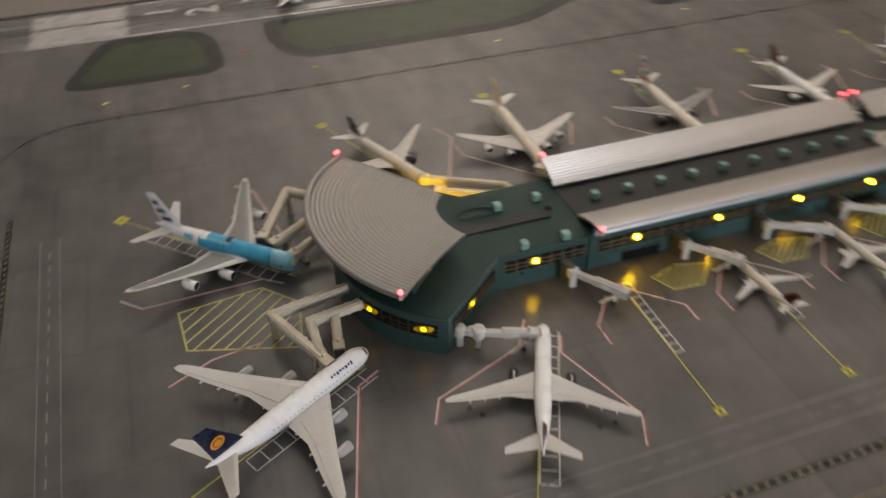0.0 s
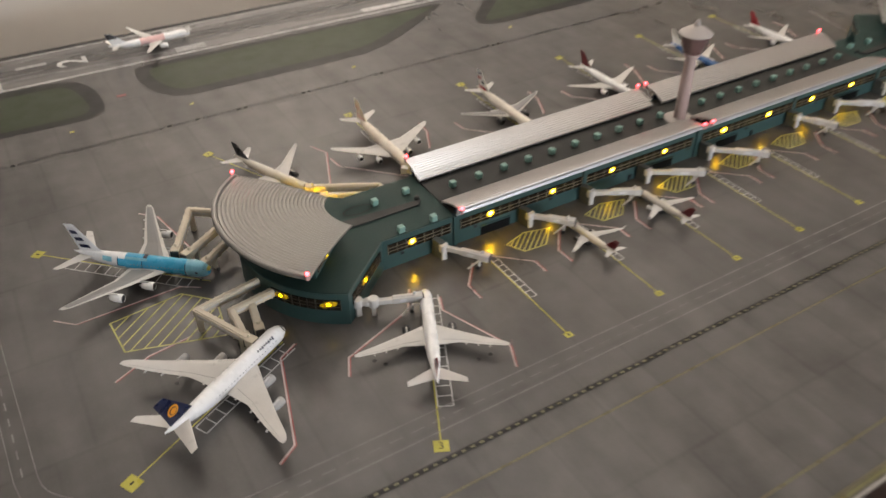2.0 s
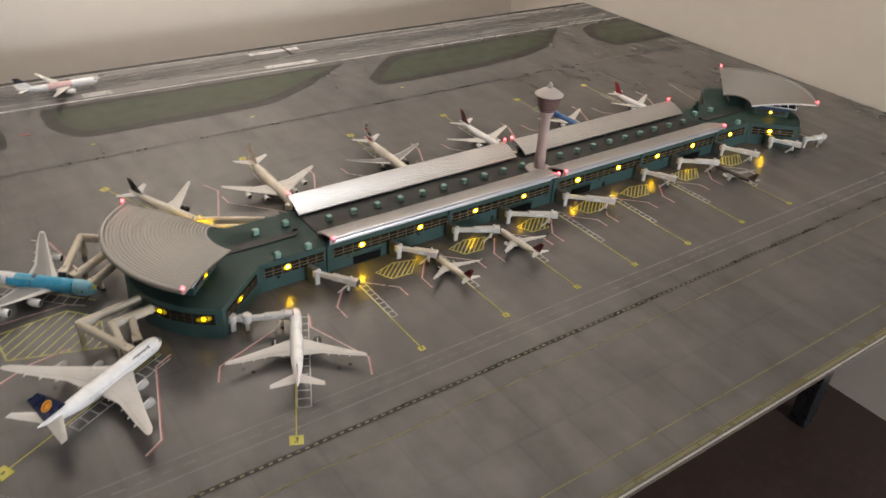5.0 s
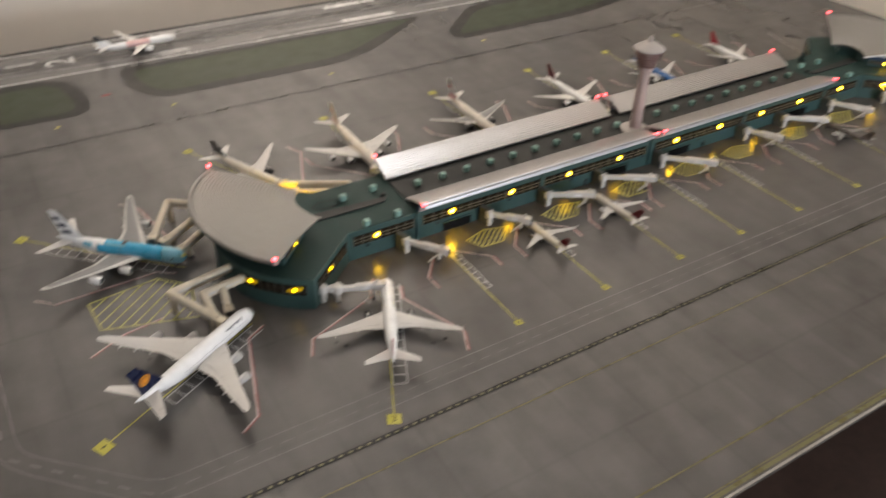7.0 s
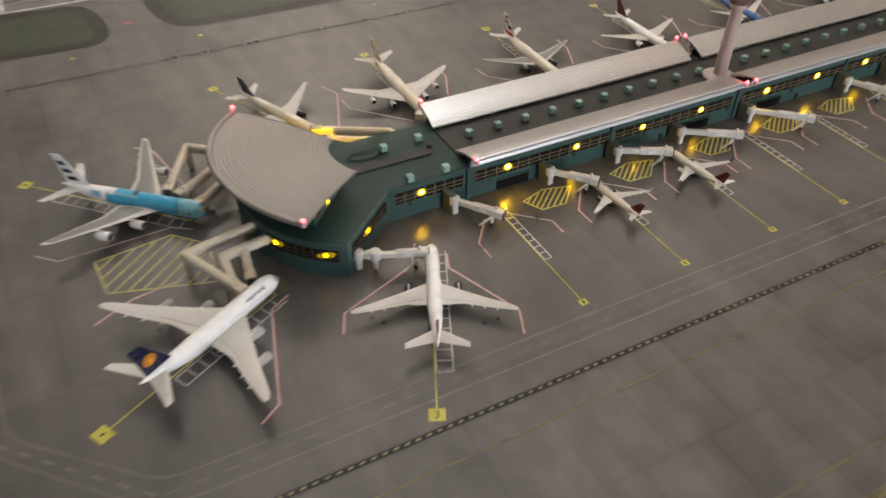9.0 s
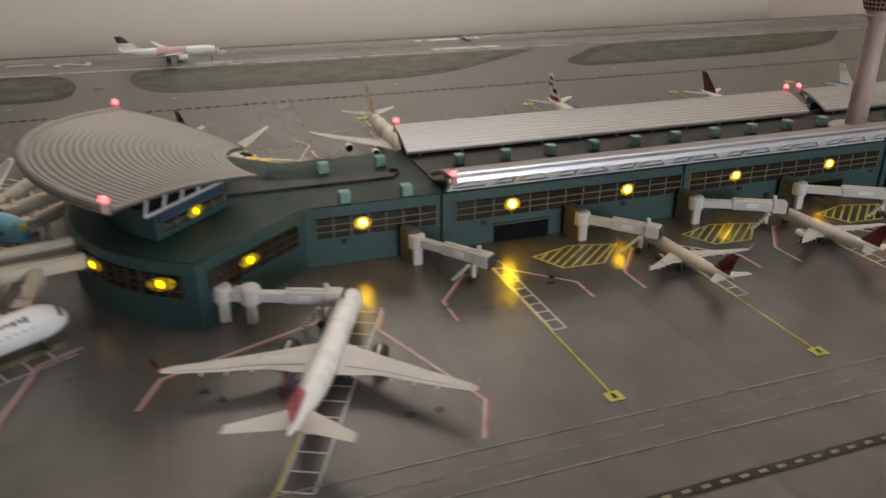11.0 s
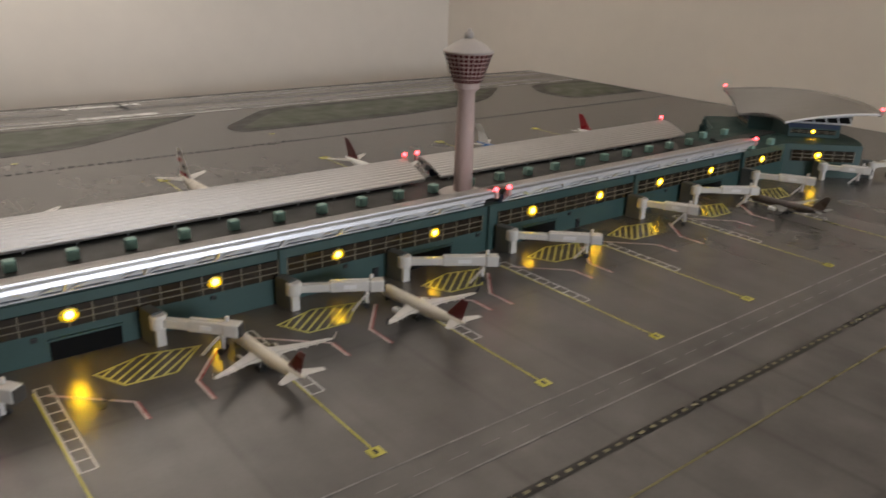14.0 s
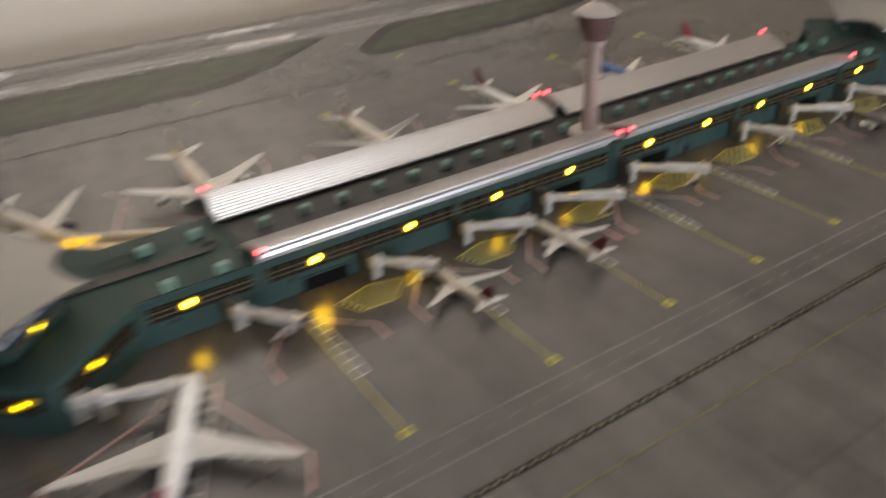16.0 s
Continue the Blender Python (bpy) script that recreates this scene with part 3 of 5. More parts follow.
# the hall's plan runs: west curve, south side, east curve, north side
west = [(0.401, YC + FACE)] + fan_low + [(0.401, YC - FACE)]
east = [(2 * XC - x, y) for x, y in west][::-1]
plan = west + east
part("hall_wall", prism(B(), plan, 0.0, WALL_TOP - 0.0016), GREEN_WALL, terminal)
part("deck", prism(B(), inset(plan, 0.0016), WALL_TOP - 0.0016, WALL_TOP - 0.0008), GREEN_DECK, terminal, "dark green flat roof deck")
part("dark_deck", prism(B(), [(0.505, YC - 0.05), (2 * XC - 0.505, YC - 0.05), (2 * XC - 0.505, YC + 0.05), (0.505, YC + 0.05)], WALL_TOP - 0.0008, WALL_TOP + 0.0006), DARK_DECK, terminal, "dark grey roof strip between the two ribbed roofs")
for m in (False, True):
    strip = [(0.352, 0.742), (0.478, 0.742), (0.486, 0.752), (0.352, 0.760)]
    if m:
        strip = mirror_x(strip)
    part("roof_step", prism(B(), strip, WALL_TOP - 0.001, WALL_TOP + 0.0012), DARK_DECK, terminal)
    ex = 0.405 if not m else 2 * XC - 0.405
    bm = B()
    ring = [(ex + 0.02 * math.cos(a), 0.772 + 0.0085 * math.sin(a)) for a in np.linspace(0, 2 * math.pi, 25)[:-1]]
    stripe(bm, ring, 0.0018, WALL_TOP + 0.0012, closed=True)
    bmesh.ops.solidify(bm, geom=bm.faces[:], thickness=0.0018)
    part("roof_ring", bm, DARK_DECK, terminal)
    part("roof_stud", lathe(B(), [(0.0035, WALL_TOP - 0.001), (0.0035, WALL_TOP + 0.003), (0.002, WALL_TOP + 0.0036)], 0.483 if not m else 2 * XC - 0.483, 0.757, 14), DARK_DECK, terminal)

lamp_rnd = random.Random(11)


def window_run(a, b, lamps, bays, z0=WIN0, z1=WIN1, strong=False):
    """A dark glazed band between two points on a facade, with bars and lamps behind the glass. The outside lies to the right of a-b."""
    a, b = Vector(a), Vector(b)
    d = (b - a).normalized()
    out = Vector((d.y, -d.x))
    mid, size = (a + b) / 2, (b - a).length
    turn = math.degrees(math.atan2(d.y, d.x))
    c = mid + out * 0.0002
    win = part("window", box(B(), c.x, c.y, (z0 + z1) / 2, size, 0.0012, z1 - z0, turn), SHADE_BLACK, terminal, "dark window band with pale bars")
    pane = None
    for k in range(bays):
        p = a + d * (size * (k + 0.5) / bays) + out * 0.0009
        if pane is None:
            pane = part("pane", box(B(), 0, 0, 0, size / bays - 0.0006, 0.0004, z1 - z0 - 0.0008), GLASS_DARK, win)
            one = pane
        else:
            one = new("pane", pane.data)
            one.parent = win
        one.matrix_world = pose(p.x, p.y, (z0 + z1) / 2, 0, 0, turn)
    bm = B()
    for k in range(bays + 1):
        p = a + d * (size * k / bays) + out * 0.0013
        box(bm, p.x, p.y, (z0 + z1) / 2, 0.0007, 0.0007, z1 - z0, turn)
    for f in (0.33, 0.66):
        p = mid + out * 0.0013
        box(bm, p.x, p.y, z0 + (z1 - z0) * f, size, 0.0006, 0.0006, turn)
    part("window_grille", bm, MULLION_DARK if a.x < 0.4 and z0 < 0.03 else MULLION_LAMPLIT, win)
    for f, s in lamps:
        p = a + d * (size * f) + out * 0.0010
        s *= lamp_rnd.uniform(0.88, 1.1)
        wide = 0.24 < p.x < 0.41
        bm = B()
        zl = z0 + (z1 - z0) * 0.58
        shape = Matrix.Translation((p.x, p.y, zl)) @ Matrix.Rotation(radians(turn), 4, "Z") @ Matrix.Diagonal((0.0036 * s, 0.0014, 0.0032 * s, 1))
        bmesh.ops.create_uvsphere(bm, u_segments=14, v_segments=10, radius=1.0, matrix=shape)
        # glowing disc added around the lamp in place of its halo
        q = p - out * 0.0003
        halo = Matrix.Translation((q.x, q.y, zl - 0.0003)) @ Matrix.Rotation(radians(turn), 4, "Z") @ Matrix.Rotation(lamp_rnd.uniform(-0.3, 0.3), 4, "Y") @ Matrix.Diagonal(((0.0125 if wide else 0.0072) * s, 0.0011, 0.0056 * s, 1))
        halo_bm = B()
        bmesh.ops.create_uvsphere(halo_bm, u_segments=18, v_segments=10, radius=1.0)
        part("lamp_halo", halo_bm, LAMP_HALO_DIM if wide else LAMP_HALO, win, "flat glowing disc standing in for the lamp halo", True).matrix_world = halo
        part("window_lamp", bm, LAMP_STRONG if strong else LAMP_BRIGHT if p.y < YC and 0.5 < p.x < 0.57 else LAMP_DIM if wide else LAMP_YELLOW, terminal, "glowing yellow lamp in the window", True)


def facade_lamps(x0, x1, xs):
    return [((x - x0) / (x1 - x0), 1.0) for x in xs]


ys, yn = YC - FACE, YC + FACE
RUNS = [(0.408, 0.498, [0.442], 7), (0.513, 0.711, [0.559, 0.66], 13), (0.719, 0.921, [0.765, 0.865], 13),
        (0.942, 1.142, [0.987, 1.087], 13), (1.150, 1.352, [1.19, 1.29], 13), (1.366, 1.452, [1.405], 7)]
for x0, x1, xs, bays in RUNS:
    window_run((x0, ys), (x1, ys), facade_lamps(x0, x1, xs), bays)
    window_run((x1, yn), (x0, yn), facade_lamps(x1, x0, xs if x0 < 0.5 else xs[:1]), bays, strong=x0 < 0.5)
# piers between the window bands
for x in (0.505, 0.715, 0.9315, 1.146, 1.359):
    part("pier", box(B(), x, ys - 0.0012, WALL_TOP / 2, 0.006, 0.003, WALL_TOP - 0.001, bevel=0.0004), GREEN_WALL, terminal)
    part("pier", box(B(), x, yn + 0.0012, WALL_TOP / 2, 0.006, 0.003, WALL_TOP - 0.001, bevel=0.0004), GREEN_WALL, terminal)
for m in (False, True):
    def mx(p):
        return (2 * XC - p[0], p[1]) if m else p
    for a, b, lamps in (((0.326, 0.633), (0.399, 0.696), [(0.42, 0.8)]),):
        a2, b2 = Vector(a).lerp(Vector(b), 0.07), Vector(a).lerp(Vector(b), 0.93)
        n2, s2 = (a2.x, 2 * YC - a2.y), (b2.x, 2 * YC - b2.y)
        if m:
            window_run(mx(b2), mx(a2), lamps, 6)
            window_run(mx(n2), mx(s2), [], 6)
        else:
            window_run(a2, b2, lamps, 6)
            window_run(s2, n2, [(0.45, 0.9)], 6, strong=True)
    # the curved end
    for k, (f0, f1) in enumerate(((0.03, 0.12), (0.125, 0.215), (0.22, 0.31), (0.69, 0.78), (0.785, 0.875), (0.88, 0.97))):
        n = len(fan_low) - 1
        def at(f):
            i = min(int(f * n), n - 1)
            p = Vector(fan_low[i]).lerp(Vector(fan_low[i + 1]), f * n - i)
            return mx((p.x, p.y))
        lam = [(0.5, 0.9)] if k in (0, 2, 3, 5) else []
        steps = 3
        for q in range(steps):
            g0, g1 = f0 + (f1 - f0) * q / steps, f0 + (f1 - f0) * (q + 1) / steps
            ll = lam if q == 1 else []
            if m:
                window_run(at(g1), at(g0), ll, 1)
            else:
                window_run(at(g0), at(g1), ll, 1)
# door boxes, black in place of the recess's shade, and small wall boxes
for x0, x1 in ((0.545, 0.591), (0.840, 0.885), (0.977, 1.022), (1.272, 1.318)):
    part("garage_door", box(B(), (x0 + x1) / 2, ys - 0.0002, 0.0072, x1 - x0, 0.0016, 0.0144), SHADE_BLACK, terminal, "open vehicle doorway, flat, with its recess shade painted black")
    part("door_frame", box(B(), (x0 + x1) / 2, ys - 0.001, 0.0151, x1 - x0 + 0.002, 0.003, 0.0014), GREEN_WALL, terminal)
for x, z, w, h in ((0.536, 0.0175, 0.004, 0.0032), (0.658, 0.018, 0.004, 0.0032), (0.772, 0.018, 0.004, 0.0032), (0.802, 0.005, 0.005, 0.010), (0.917, 0.018, 0.004, 0.0032),
                   (1.042, 0.0175, 0.004, 0.0032), (1.056, 0.005, 0.005, 0.010), (1.205, 0.018, 0.004, 0.0032), (0.428, 0.0175, 0.004, 0.0032), (1.26, 0.005, 0.005, 0.01)):
    part("wall_box", box(B(), x, ys - 0.0005, z, w, 0.002, h, bevel=0.0003), BLACK, terminal)


def long_roof(x0, x1, side):
    """A ribbed roof that rises outwards and curves over, on posts, with a white front edge and a truss under it."""
    ribs, rib_h = 11, 0.0012
    shape = ((0.0, 0.0), (0.14, 1.0), (0.52, 1.0), (0.66, 0.0))
    IN = 0.026 if side < 0 else 0.032
    prof = []
    for k in range(ribs):
        for u, h in shape:
            v = (k + (u if side > 0 else 0.1 + u)) / ribs
            y = YC + side * (IN + (0.0715 - IN) * v)
            prof.append((y, 0.0505 + 0.0125 * math.sin(v * math.pi / 2) + rib_h * h))
    prof.append((YC + side * 0.0715, 0.063))
    n = len(prof) - 1
    bm = B()
    top0 = [bm.verts.new((x0, y, z)) for y, z in prof]
    top1 = [bm.verts.new((x1, y, z)) for y, z in prof]
    low0 = [bm.verts.new((x0, y, z - 0.0022)) for y, z in prof]
    low1 = [bm.verts.new((x1, y, z - 0.0022)) for y, z in prof]
    for i in range(n):
        bm.faces.new((top0[i], top1[i], top1[i + 1], top0[i + 1]))
        bm.faces.new((low0[i + 1], low1[i + 1], low1[i], low0[i]))
        bm.faces.new((top0[i + 1], low0[i + 1], low0[i], top0[i]))
        bm.faces.new((top1[i], low1[i], low1[i + 1], top1[i + 1]))
    bm.faces.new((top0[0], low0[0], low1[0], top1[0]))
    bm.faces.new((top1[n], low1[n], low0[n], top0[n]))
    bmesh.ops.recalc_face_normals(bm, faces=bm.faces[:])
    roof = part("roof", bm, ROOF, terminal, "silver ribbed long roof")
    ye = YC + side * 0.0722
    bm = B()
    for z_low, z_top, lean in ((0.0576, 0.0606, 0.0), (0.0609, 0.0641, 0.0009)):
        pts = [(ye - side * lean, z_low), (ye - side * (lean + 0.00085), z_top), (ye - side * (lean + 0.0024), z_top), (ye - side * (lean + 0.0024), z_low)]
        ends = [[bm.verts.new((x, y, z)) for y, z in pts] for x in (x0, x1)]
        for i in range(4):
            bm.faces.new((ends[0][i], ends[0][(i + 1) % 4], ends[1][(i + 1) % 4], ends[1][i]))
        bm.faces.new(ends[0][::-1])
        bm.faces.new(ends[1])
    bmesh.ops.recalc_face_normals(bm, faces=bm.faces[:])
    part("fascia", bm, ROOF_EDGE, roof, "silver stepped roof edge with a cool gleam in its colour")
    bm = B()
    yb = YC + side * 0.060
    box(bm, (x0 + x1) / 2, yb, 0.0478, x1 - x0 - 0.004, 0.0012, 0.0012)
    bays = round((x1 - x0) / 0.0523)
    step = (x1 - x0 - 0.006) / bays
    for k in range(bays):
        xa = x0 + 0.003 + step * k
        top, low = (ye - side * 0.003, 0.0575), (yb, 0.0484)
        for f0, f1, up in ((0.0, 0.34, True), (0.34, 0.62, False), (0.62, 1.0, True)):
            (ya, za), (yb2, zb) = (low, top) if up else (top, low)
            tube(bm, (xa + step * f0, ya, za), (xa + step * f1, yb2, zb), 0.0008, 6)
        tube(bm, (xa, yb, 0.0484), (xa, ye - side * 0.003, 0.0575), 0.0011, 6)
    part("truss", bm, TRUSS, roof, "white zigzag truss")
    part("soffit_panel", box(B(), (x0 + x1) / 2, YC + side * 0.0615, 0.0536, x1 - x0 - 0.004, 0.001, 0.0068), TRUSS, roof, "pale panel behind the truss")
    part("blue_strip", box(B(), (x0 + x1) / 2, YC + side * 0.0545, 0.0490, x1 - x0 - 0.004, 0.001, 0.0075), BLUE_PANEL, roof)
    for x in np.linspace(x0 + 0.012, x1 - 0.03, 11):
        bm = box(B(), x, YC + side * (IN + 0.0015), 0.0478, 0.0013, 0.0013, 0.0050)
        box(bm, x, YC + side * 0.0375, 0.0490, 0.0013, 0.009, 0.0012)
        part("roof_post", bm, TRUSS, terminal)


for side in (-1, 1):
    long_roof(0.503, 0.9215, side)
    long_roof(0.9415, 2 * XC - 0.503, side)


def red_light(x, y, z):
    """A red obstruction light: clear pink post and glowing bead."""
    post = part("light_post", box(B(), x, y, z - 0.0035, 0.0045, 0.0045, 0.007, bevel=0.0008), LAMP_HOUSING, terminal, "pinkish clear lamp post")
    bm = B()
    bmesh.ops.create_uvsphere(bm, u_segments=10, v_segments=8, radius=0.0024, matrix=Matrix.Translation((x, y, z + 0.001)))
    part("red_light", bm, LAMP_RED, post, "glowing red obstruction light", True)


for x in (0.506, 0.924, 0.940, 1.357):
    red_light(x, YC - 0.0715, 0.0635)
    red_light(x, YC + 0.0715, 0.0665)

# rooftop boxes
def rooftop_box(x, y, z):
    bm = box(B(), x, y, z + 0.0045, 0.0082, 0.0078, 0.0084, bevel=0.0008)
    box(bm, x, y - 0.0041, z + 0.0045, 0.005, 0.0006, 0.0055)
    part("rooftop_unit", bm, GREEN_BOX, terminal, "pale green rooftop box")


for k in range(10):
    rooftop_box(0.5377 + 0.0412 * k, 0.7565, WALL_TOP + 0.0004)
    rooftop_box(2 * XC - 0.5377 - 0.0412 * k, 0.7565, WALL_TOP + 0.0004)
for x, y in ((0.430, 0.774), (0.477, 0.776), (0.431, 0.704), (0.477, 0.704)):
    rooftop_box(x, y, WALL_TOP - 0.001)
    rooftop_box(2 * XC - x, y, WALL_TOP - 0.001)


def fan_end(m):
    """The fan-shaped upper storey and its ribbed crescent roof."""
    sx = -1 if m else 1
    def X(x):
        return 2 * XC - x if m else x
    RO, RCX = 0.154, 0.381
    ao = math.acos((RCX - 0.284) / RO)
    nu, nv, ribs = 44, 168, 28
    INNER = 0.0665
    bm = B()
    grid, under, grid_pts = [], [], []
    for i in range(nu + 1):
        u = i / nu
        a = math.pi - ao + 2 * ao * u
        ox, oy = RCX + RO * math.cos(a), YC + RO * math.sin(a)
        ai = math.pi - radians(46) + radians(92) * u
        ix, iy = 0.407 + 0.050 * math.cos(ai), YC + 0.049 * math.sin(ai)
        col, colu, pts = [], [], []
        for j in range(nv + 1):
            v = j / nv
            z = INNER + (0.083 - INNER) * math.sin((1 - v) * math.pi / 2) ** 0.9 + 0.008 * math.sin(math.pi * u) * (1 - 0.5 * v)
            zr = z + 0.00075 * (1 - abs(math.sin(math.pi * ribs * v))) ** 1.2
            x, y = X(ox + (ix - ox) * v), oy + (iy - oy) * v
            col.append(bm.verts.new((x, y, zr)))
            pts.append((x, y, z - 0.0006))
            if j % 6 == 0:
                colu.append(bm.verts.new((x, y, z - 0.0025)))
        grid.append(col)
        grid_pts.append(pts)
        under.append(colu)
    for i in range(nu):
        for j in range(nv):
            bm.faces.new((grid[i][j], grid[i + 1][j], grid[i + 1][j + 1], grid[i][j + 1]))
        for j in range(nv // 6):
            bm.faces.new((under[i][j], under[i][j + 1], under[i + 1][j + 1], under[i + 1][j]))
        for jj, ju in ((0, 0), (nv, -1)):
            bm.faces.new((grid[i][jj], under[i][ju], under[i + 1][ju], grid[i + 1][jj]))
    for i in (0, nu):
        for j in range(nv // 6):
            bm.faces.new([grid[i][j * 6 + k] for k in range(7)] + [under[i][j + 1], under[i][j]])
    bmesh.ops.recalc_face_normals(bm, faces=bm.faces[:])
    roof = part("fan_roof", bm, ROOF_SHADED, terminal, "silver fan-shaped ribbed roof")
    rim = [(X(RCX + RO * math.cos(a)), YC + RO * math.sin(a), 0.0826 + 0.008 * math.cos((a - math.pi) / ao * math.pi / 2)) for a in np.linspace(math.pi - ao, math.pi + ao, 40)]
    bm = B()
    for p, q in zip(rim, rim[1:]):
        tube(bm, p, q, 0.0033, 10)
    part("roof_rim", bm, ROOF_SHADED, roof, "rounded silver rim")
    for i in (0, nu):
        edge = [grid_pts[i][j] for j in range(0, nv + 1, 8)]
        bm = B()
        for p, q in zip(edge, edge[1:]):
            tube(bm, p, q, 0.0016, 6)
        # the far end's south edge is painted white where light strikes it
        part("roof_edge", bm, ROOF_WHITE if m and edge[0][1] < YC else ROOF_SHADED, roof, "rounded roof edge")
    # upper storey
    R2 = 0.1125
    a2 = math.acos((FCX - 0.3045) / R2)
    up = [(FCX + R2 * math.cos(a), YC + R2 * math.sin(a)) for a in np.linspace(math.pi - a2, math.pi + a2, 21)]
    up = [(0.352, YC + 0.0315), ] + up + [(0.352, YC - 0.0315), (0.34, YC)]
    if m:
        up = [(X(x), y) for x, y in up][::-1]
    part("upper_storey", prism(B(), up, WALL_TOP - 0.0015, 0.0632), GREEN_WALL, terminal)
    for s in (-1, 1):
        a, b = Vector((X(0.306), YC + s * 0.079)), Vector((X(0.352), YC + s * 0.030))
        if (s > 0) != m:
            a, b = b, a
        p0, p1 = a.lerp(b, 0.06), a.lerp(b, 0.94)
        window_run(p0, p1, [(0.5, 0.62)] if s < 0 else [], 5, 0.0492, 0.0552)
        d = (b - a).normalized()
        out = Vector((d.y, -d.x))
        tip, root = (a, b) if abs(a.y - YC) > abs(b.y - YC) else (b, a)
        # glazed gable under the roof edge: pale sill, slanted bars, dark panes
        q, e = tip.lerp(root, -0.2) + out * 0.004, tip.lerp(root, 0.98) + out * 0.004
        def under_roof(f):
            return 0.0772 - 0.0092 * f
        bm = B()
        tube(bm, (q.x, q.y, 0.0655), (e.x, e.y, 0.0655), 0.0011, 6)
        tube(bm, (q.x, q.y, under_roof(0)), (e.x, e.y, under_roof(1)), 0.001, 6)
        for k in range(6):
            w, w2 = q.lerp(e, k / 5), q.lerp(e, min(1, k / 5 + 0.05))
            tube(bm, (w.x, w.y, 0.0655), (w2.x, w2.y, under_roof(k / 5)), 0.001, 6)
        part("gable_frame", bm, TRUSS, roof, "white window bars under the roof")
        bm, back = B(), out * -0.0012
        quad = [(q + back, 0.0655), (e + back, 0.0655), (e + back, under_roof(1)), (q + back, under_roof(0))]
        faces = [[bm.verts.new((p.x + g.x, p.y + g.y, z)) for p, z in quad] for g in (out * 0.0, out * -0.001)]
        bm.faces.new(faces[0])
        bm.faces.new(faces[1][::-1])
        for i in range(4):
            bm.faces.new((faces[0][i], faces[1][i], faces[1][(i + 1) % 4], faces[0][(i + 1) % 4]))
        bmesh.ops.recalc_face_normals(bm, faces=bm.faces[:])
        part("gable_glass", bm, SHADE_BLACK, roof, "dark glass in the gable")
        c = a.lerp(b, 0.5) + out * 0.0011
        part("blue_strip", box(B(), c.x, c.y, 0.0602, (b - a).length, 0.0012, 0.0058, math.degrees(math.atan2(d.y, d.x))), BLUE_PANEL, roof)
    for s in (-1, 1):
        red_light(X(0.2815), YC + s * 0.1205, 0.0885)


fan_end(False)
fan_end(True)

# dark green plant at the roof step of the far end
bm = B()
rnd = random.Random(5)
for k in range(160):
    h = rnd.random()
    a, r = rnd.random() * 6.28, 0.0075 * (1 - 0.8 * h) * rnd.random() ** 0.5
    m4 = Matrix.Translation((1.405 + r * math.cos(a), 0.79 + r * math.sin(a), WALL_TOP - 0.001 + 0.002 + h * 0.019)) @ Euler((rnd.random() * 6, rnd.random() * 6, rnd.random() * 6)).to_matrix().to_4x4()
    bmesh.ops.create_grid(bm, x_segments=1, y_segments=1, size=0.0013, matrix=m4)
bush = tagged(new("model_tree"), "tiny dark green model tree on the terminal roof", "tree")
part("crown", bm, GREEN_DECK, bush)
part("trunk", lathe(B(), [(0.0011, WALL_TOP - 0.001), (0.0006, WALL_TOP + 0.012)], 1.405, 0.79, 8), DARK_BODY, bush)

# ---- control tower ----
tower = tagged(new("control_tower"), "pale pink model control tower with red-framed glass cab", "control tower")
TX, TY, TZ = 0.9305, 0.738, WALL_TOP + 0.0006
part("base_disc", lathe(B(), [(0.0235, TZ), (0.0235, TZ + 0.0012), (0.0215, TZ + 0.0026), (0.009, TZ + 0.0042)], TX, TY, 40), TOWER_CAP, tower, smooth=False)
part("shaft", lathe(B(), [(0.0092, TZ + 0.003), (0.0088, 0.10), (0.0078, 0.144), (0.0105, 0.148), (0.0125, 0.1535)], TX, TY, 32), TOWER, tower, smooth=True)
part("collar", lathe(B(), [(0.0112, 0.1475), (0.0118, 0.149), (0.0112, 0.1505)], TX, TY, 32), TOWER, tower)
ZB, ZT, RB, RT = 0.1535, 0.1805, 0.0137, 0.0228
cab = part("cab", lathe(B(), [(RB - 0.0006, ZB), (RT - 0.0006, ZT)], TX, TY, 28), TOWER, tower, "pale pink cab frame")
NS, NR = 28, 7
for r in range(NR):
    bm = B()
    z0, z1 = ZB + (ZT - ZB) * (r + 0.14) / NR, ZB + (ZT - ZB) * (r + 0.86) / NR
    r0, r1 = RB + (RT - RB) * (r + 0.14) / NR, RB + (RT - RB) * (r + 0.86) / NR
    for i in range(NS):
        a0, a1 = 2 * math.pi * (i + 0.12) / NS, 2 * math.pi * (i + 0.88) / NS
        bm.faces.new([bm.verts.new((TX + q * math.cos(a), TY + q * math.sin(a), z)) for q, a, z in ((r0, a0, z0), (r0, a1, z0), (r1, a1, z1), (r1, a0, z1))])
    part("glass_band", bm, TOWER_GLASS, cab, "row of dark red glass panes")
part("cap", lathe(B(), [(0.0232, ZT), (0.0238, ZT + 0.0012), (0.0225, ZT + 0.0022), (0.013, ZT + 0.0088), (0.0055, ZT + 0.0122), (0.0042, ZT + 0.0125)], TX, TY, 36), TOWER_CAP, tower, smooth=True)
part("finial", lathe(B(), [(0.0042, ZT + 0.012), (0.0042, ZT + 0.017), (0.0024, ZT + 0.0185), (0.0022, ZT + 0.0205), (0.0008, ZT + 0.021)], TX, TY, 20), TOWER_CAP, tower, smooth=True)


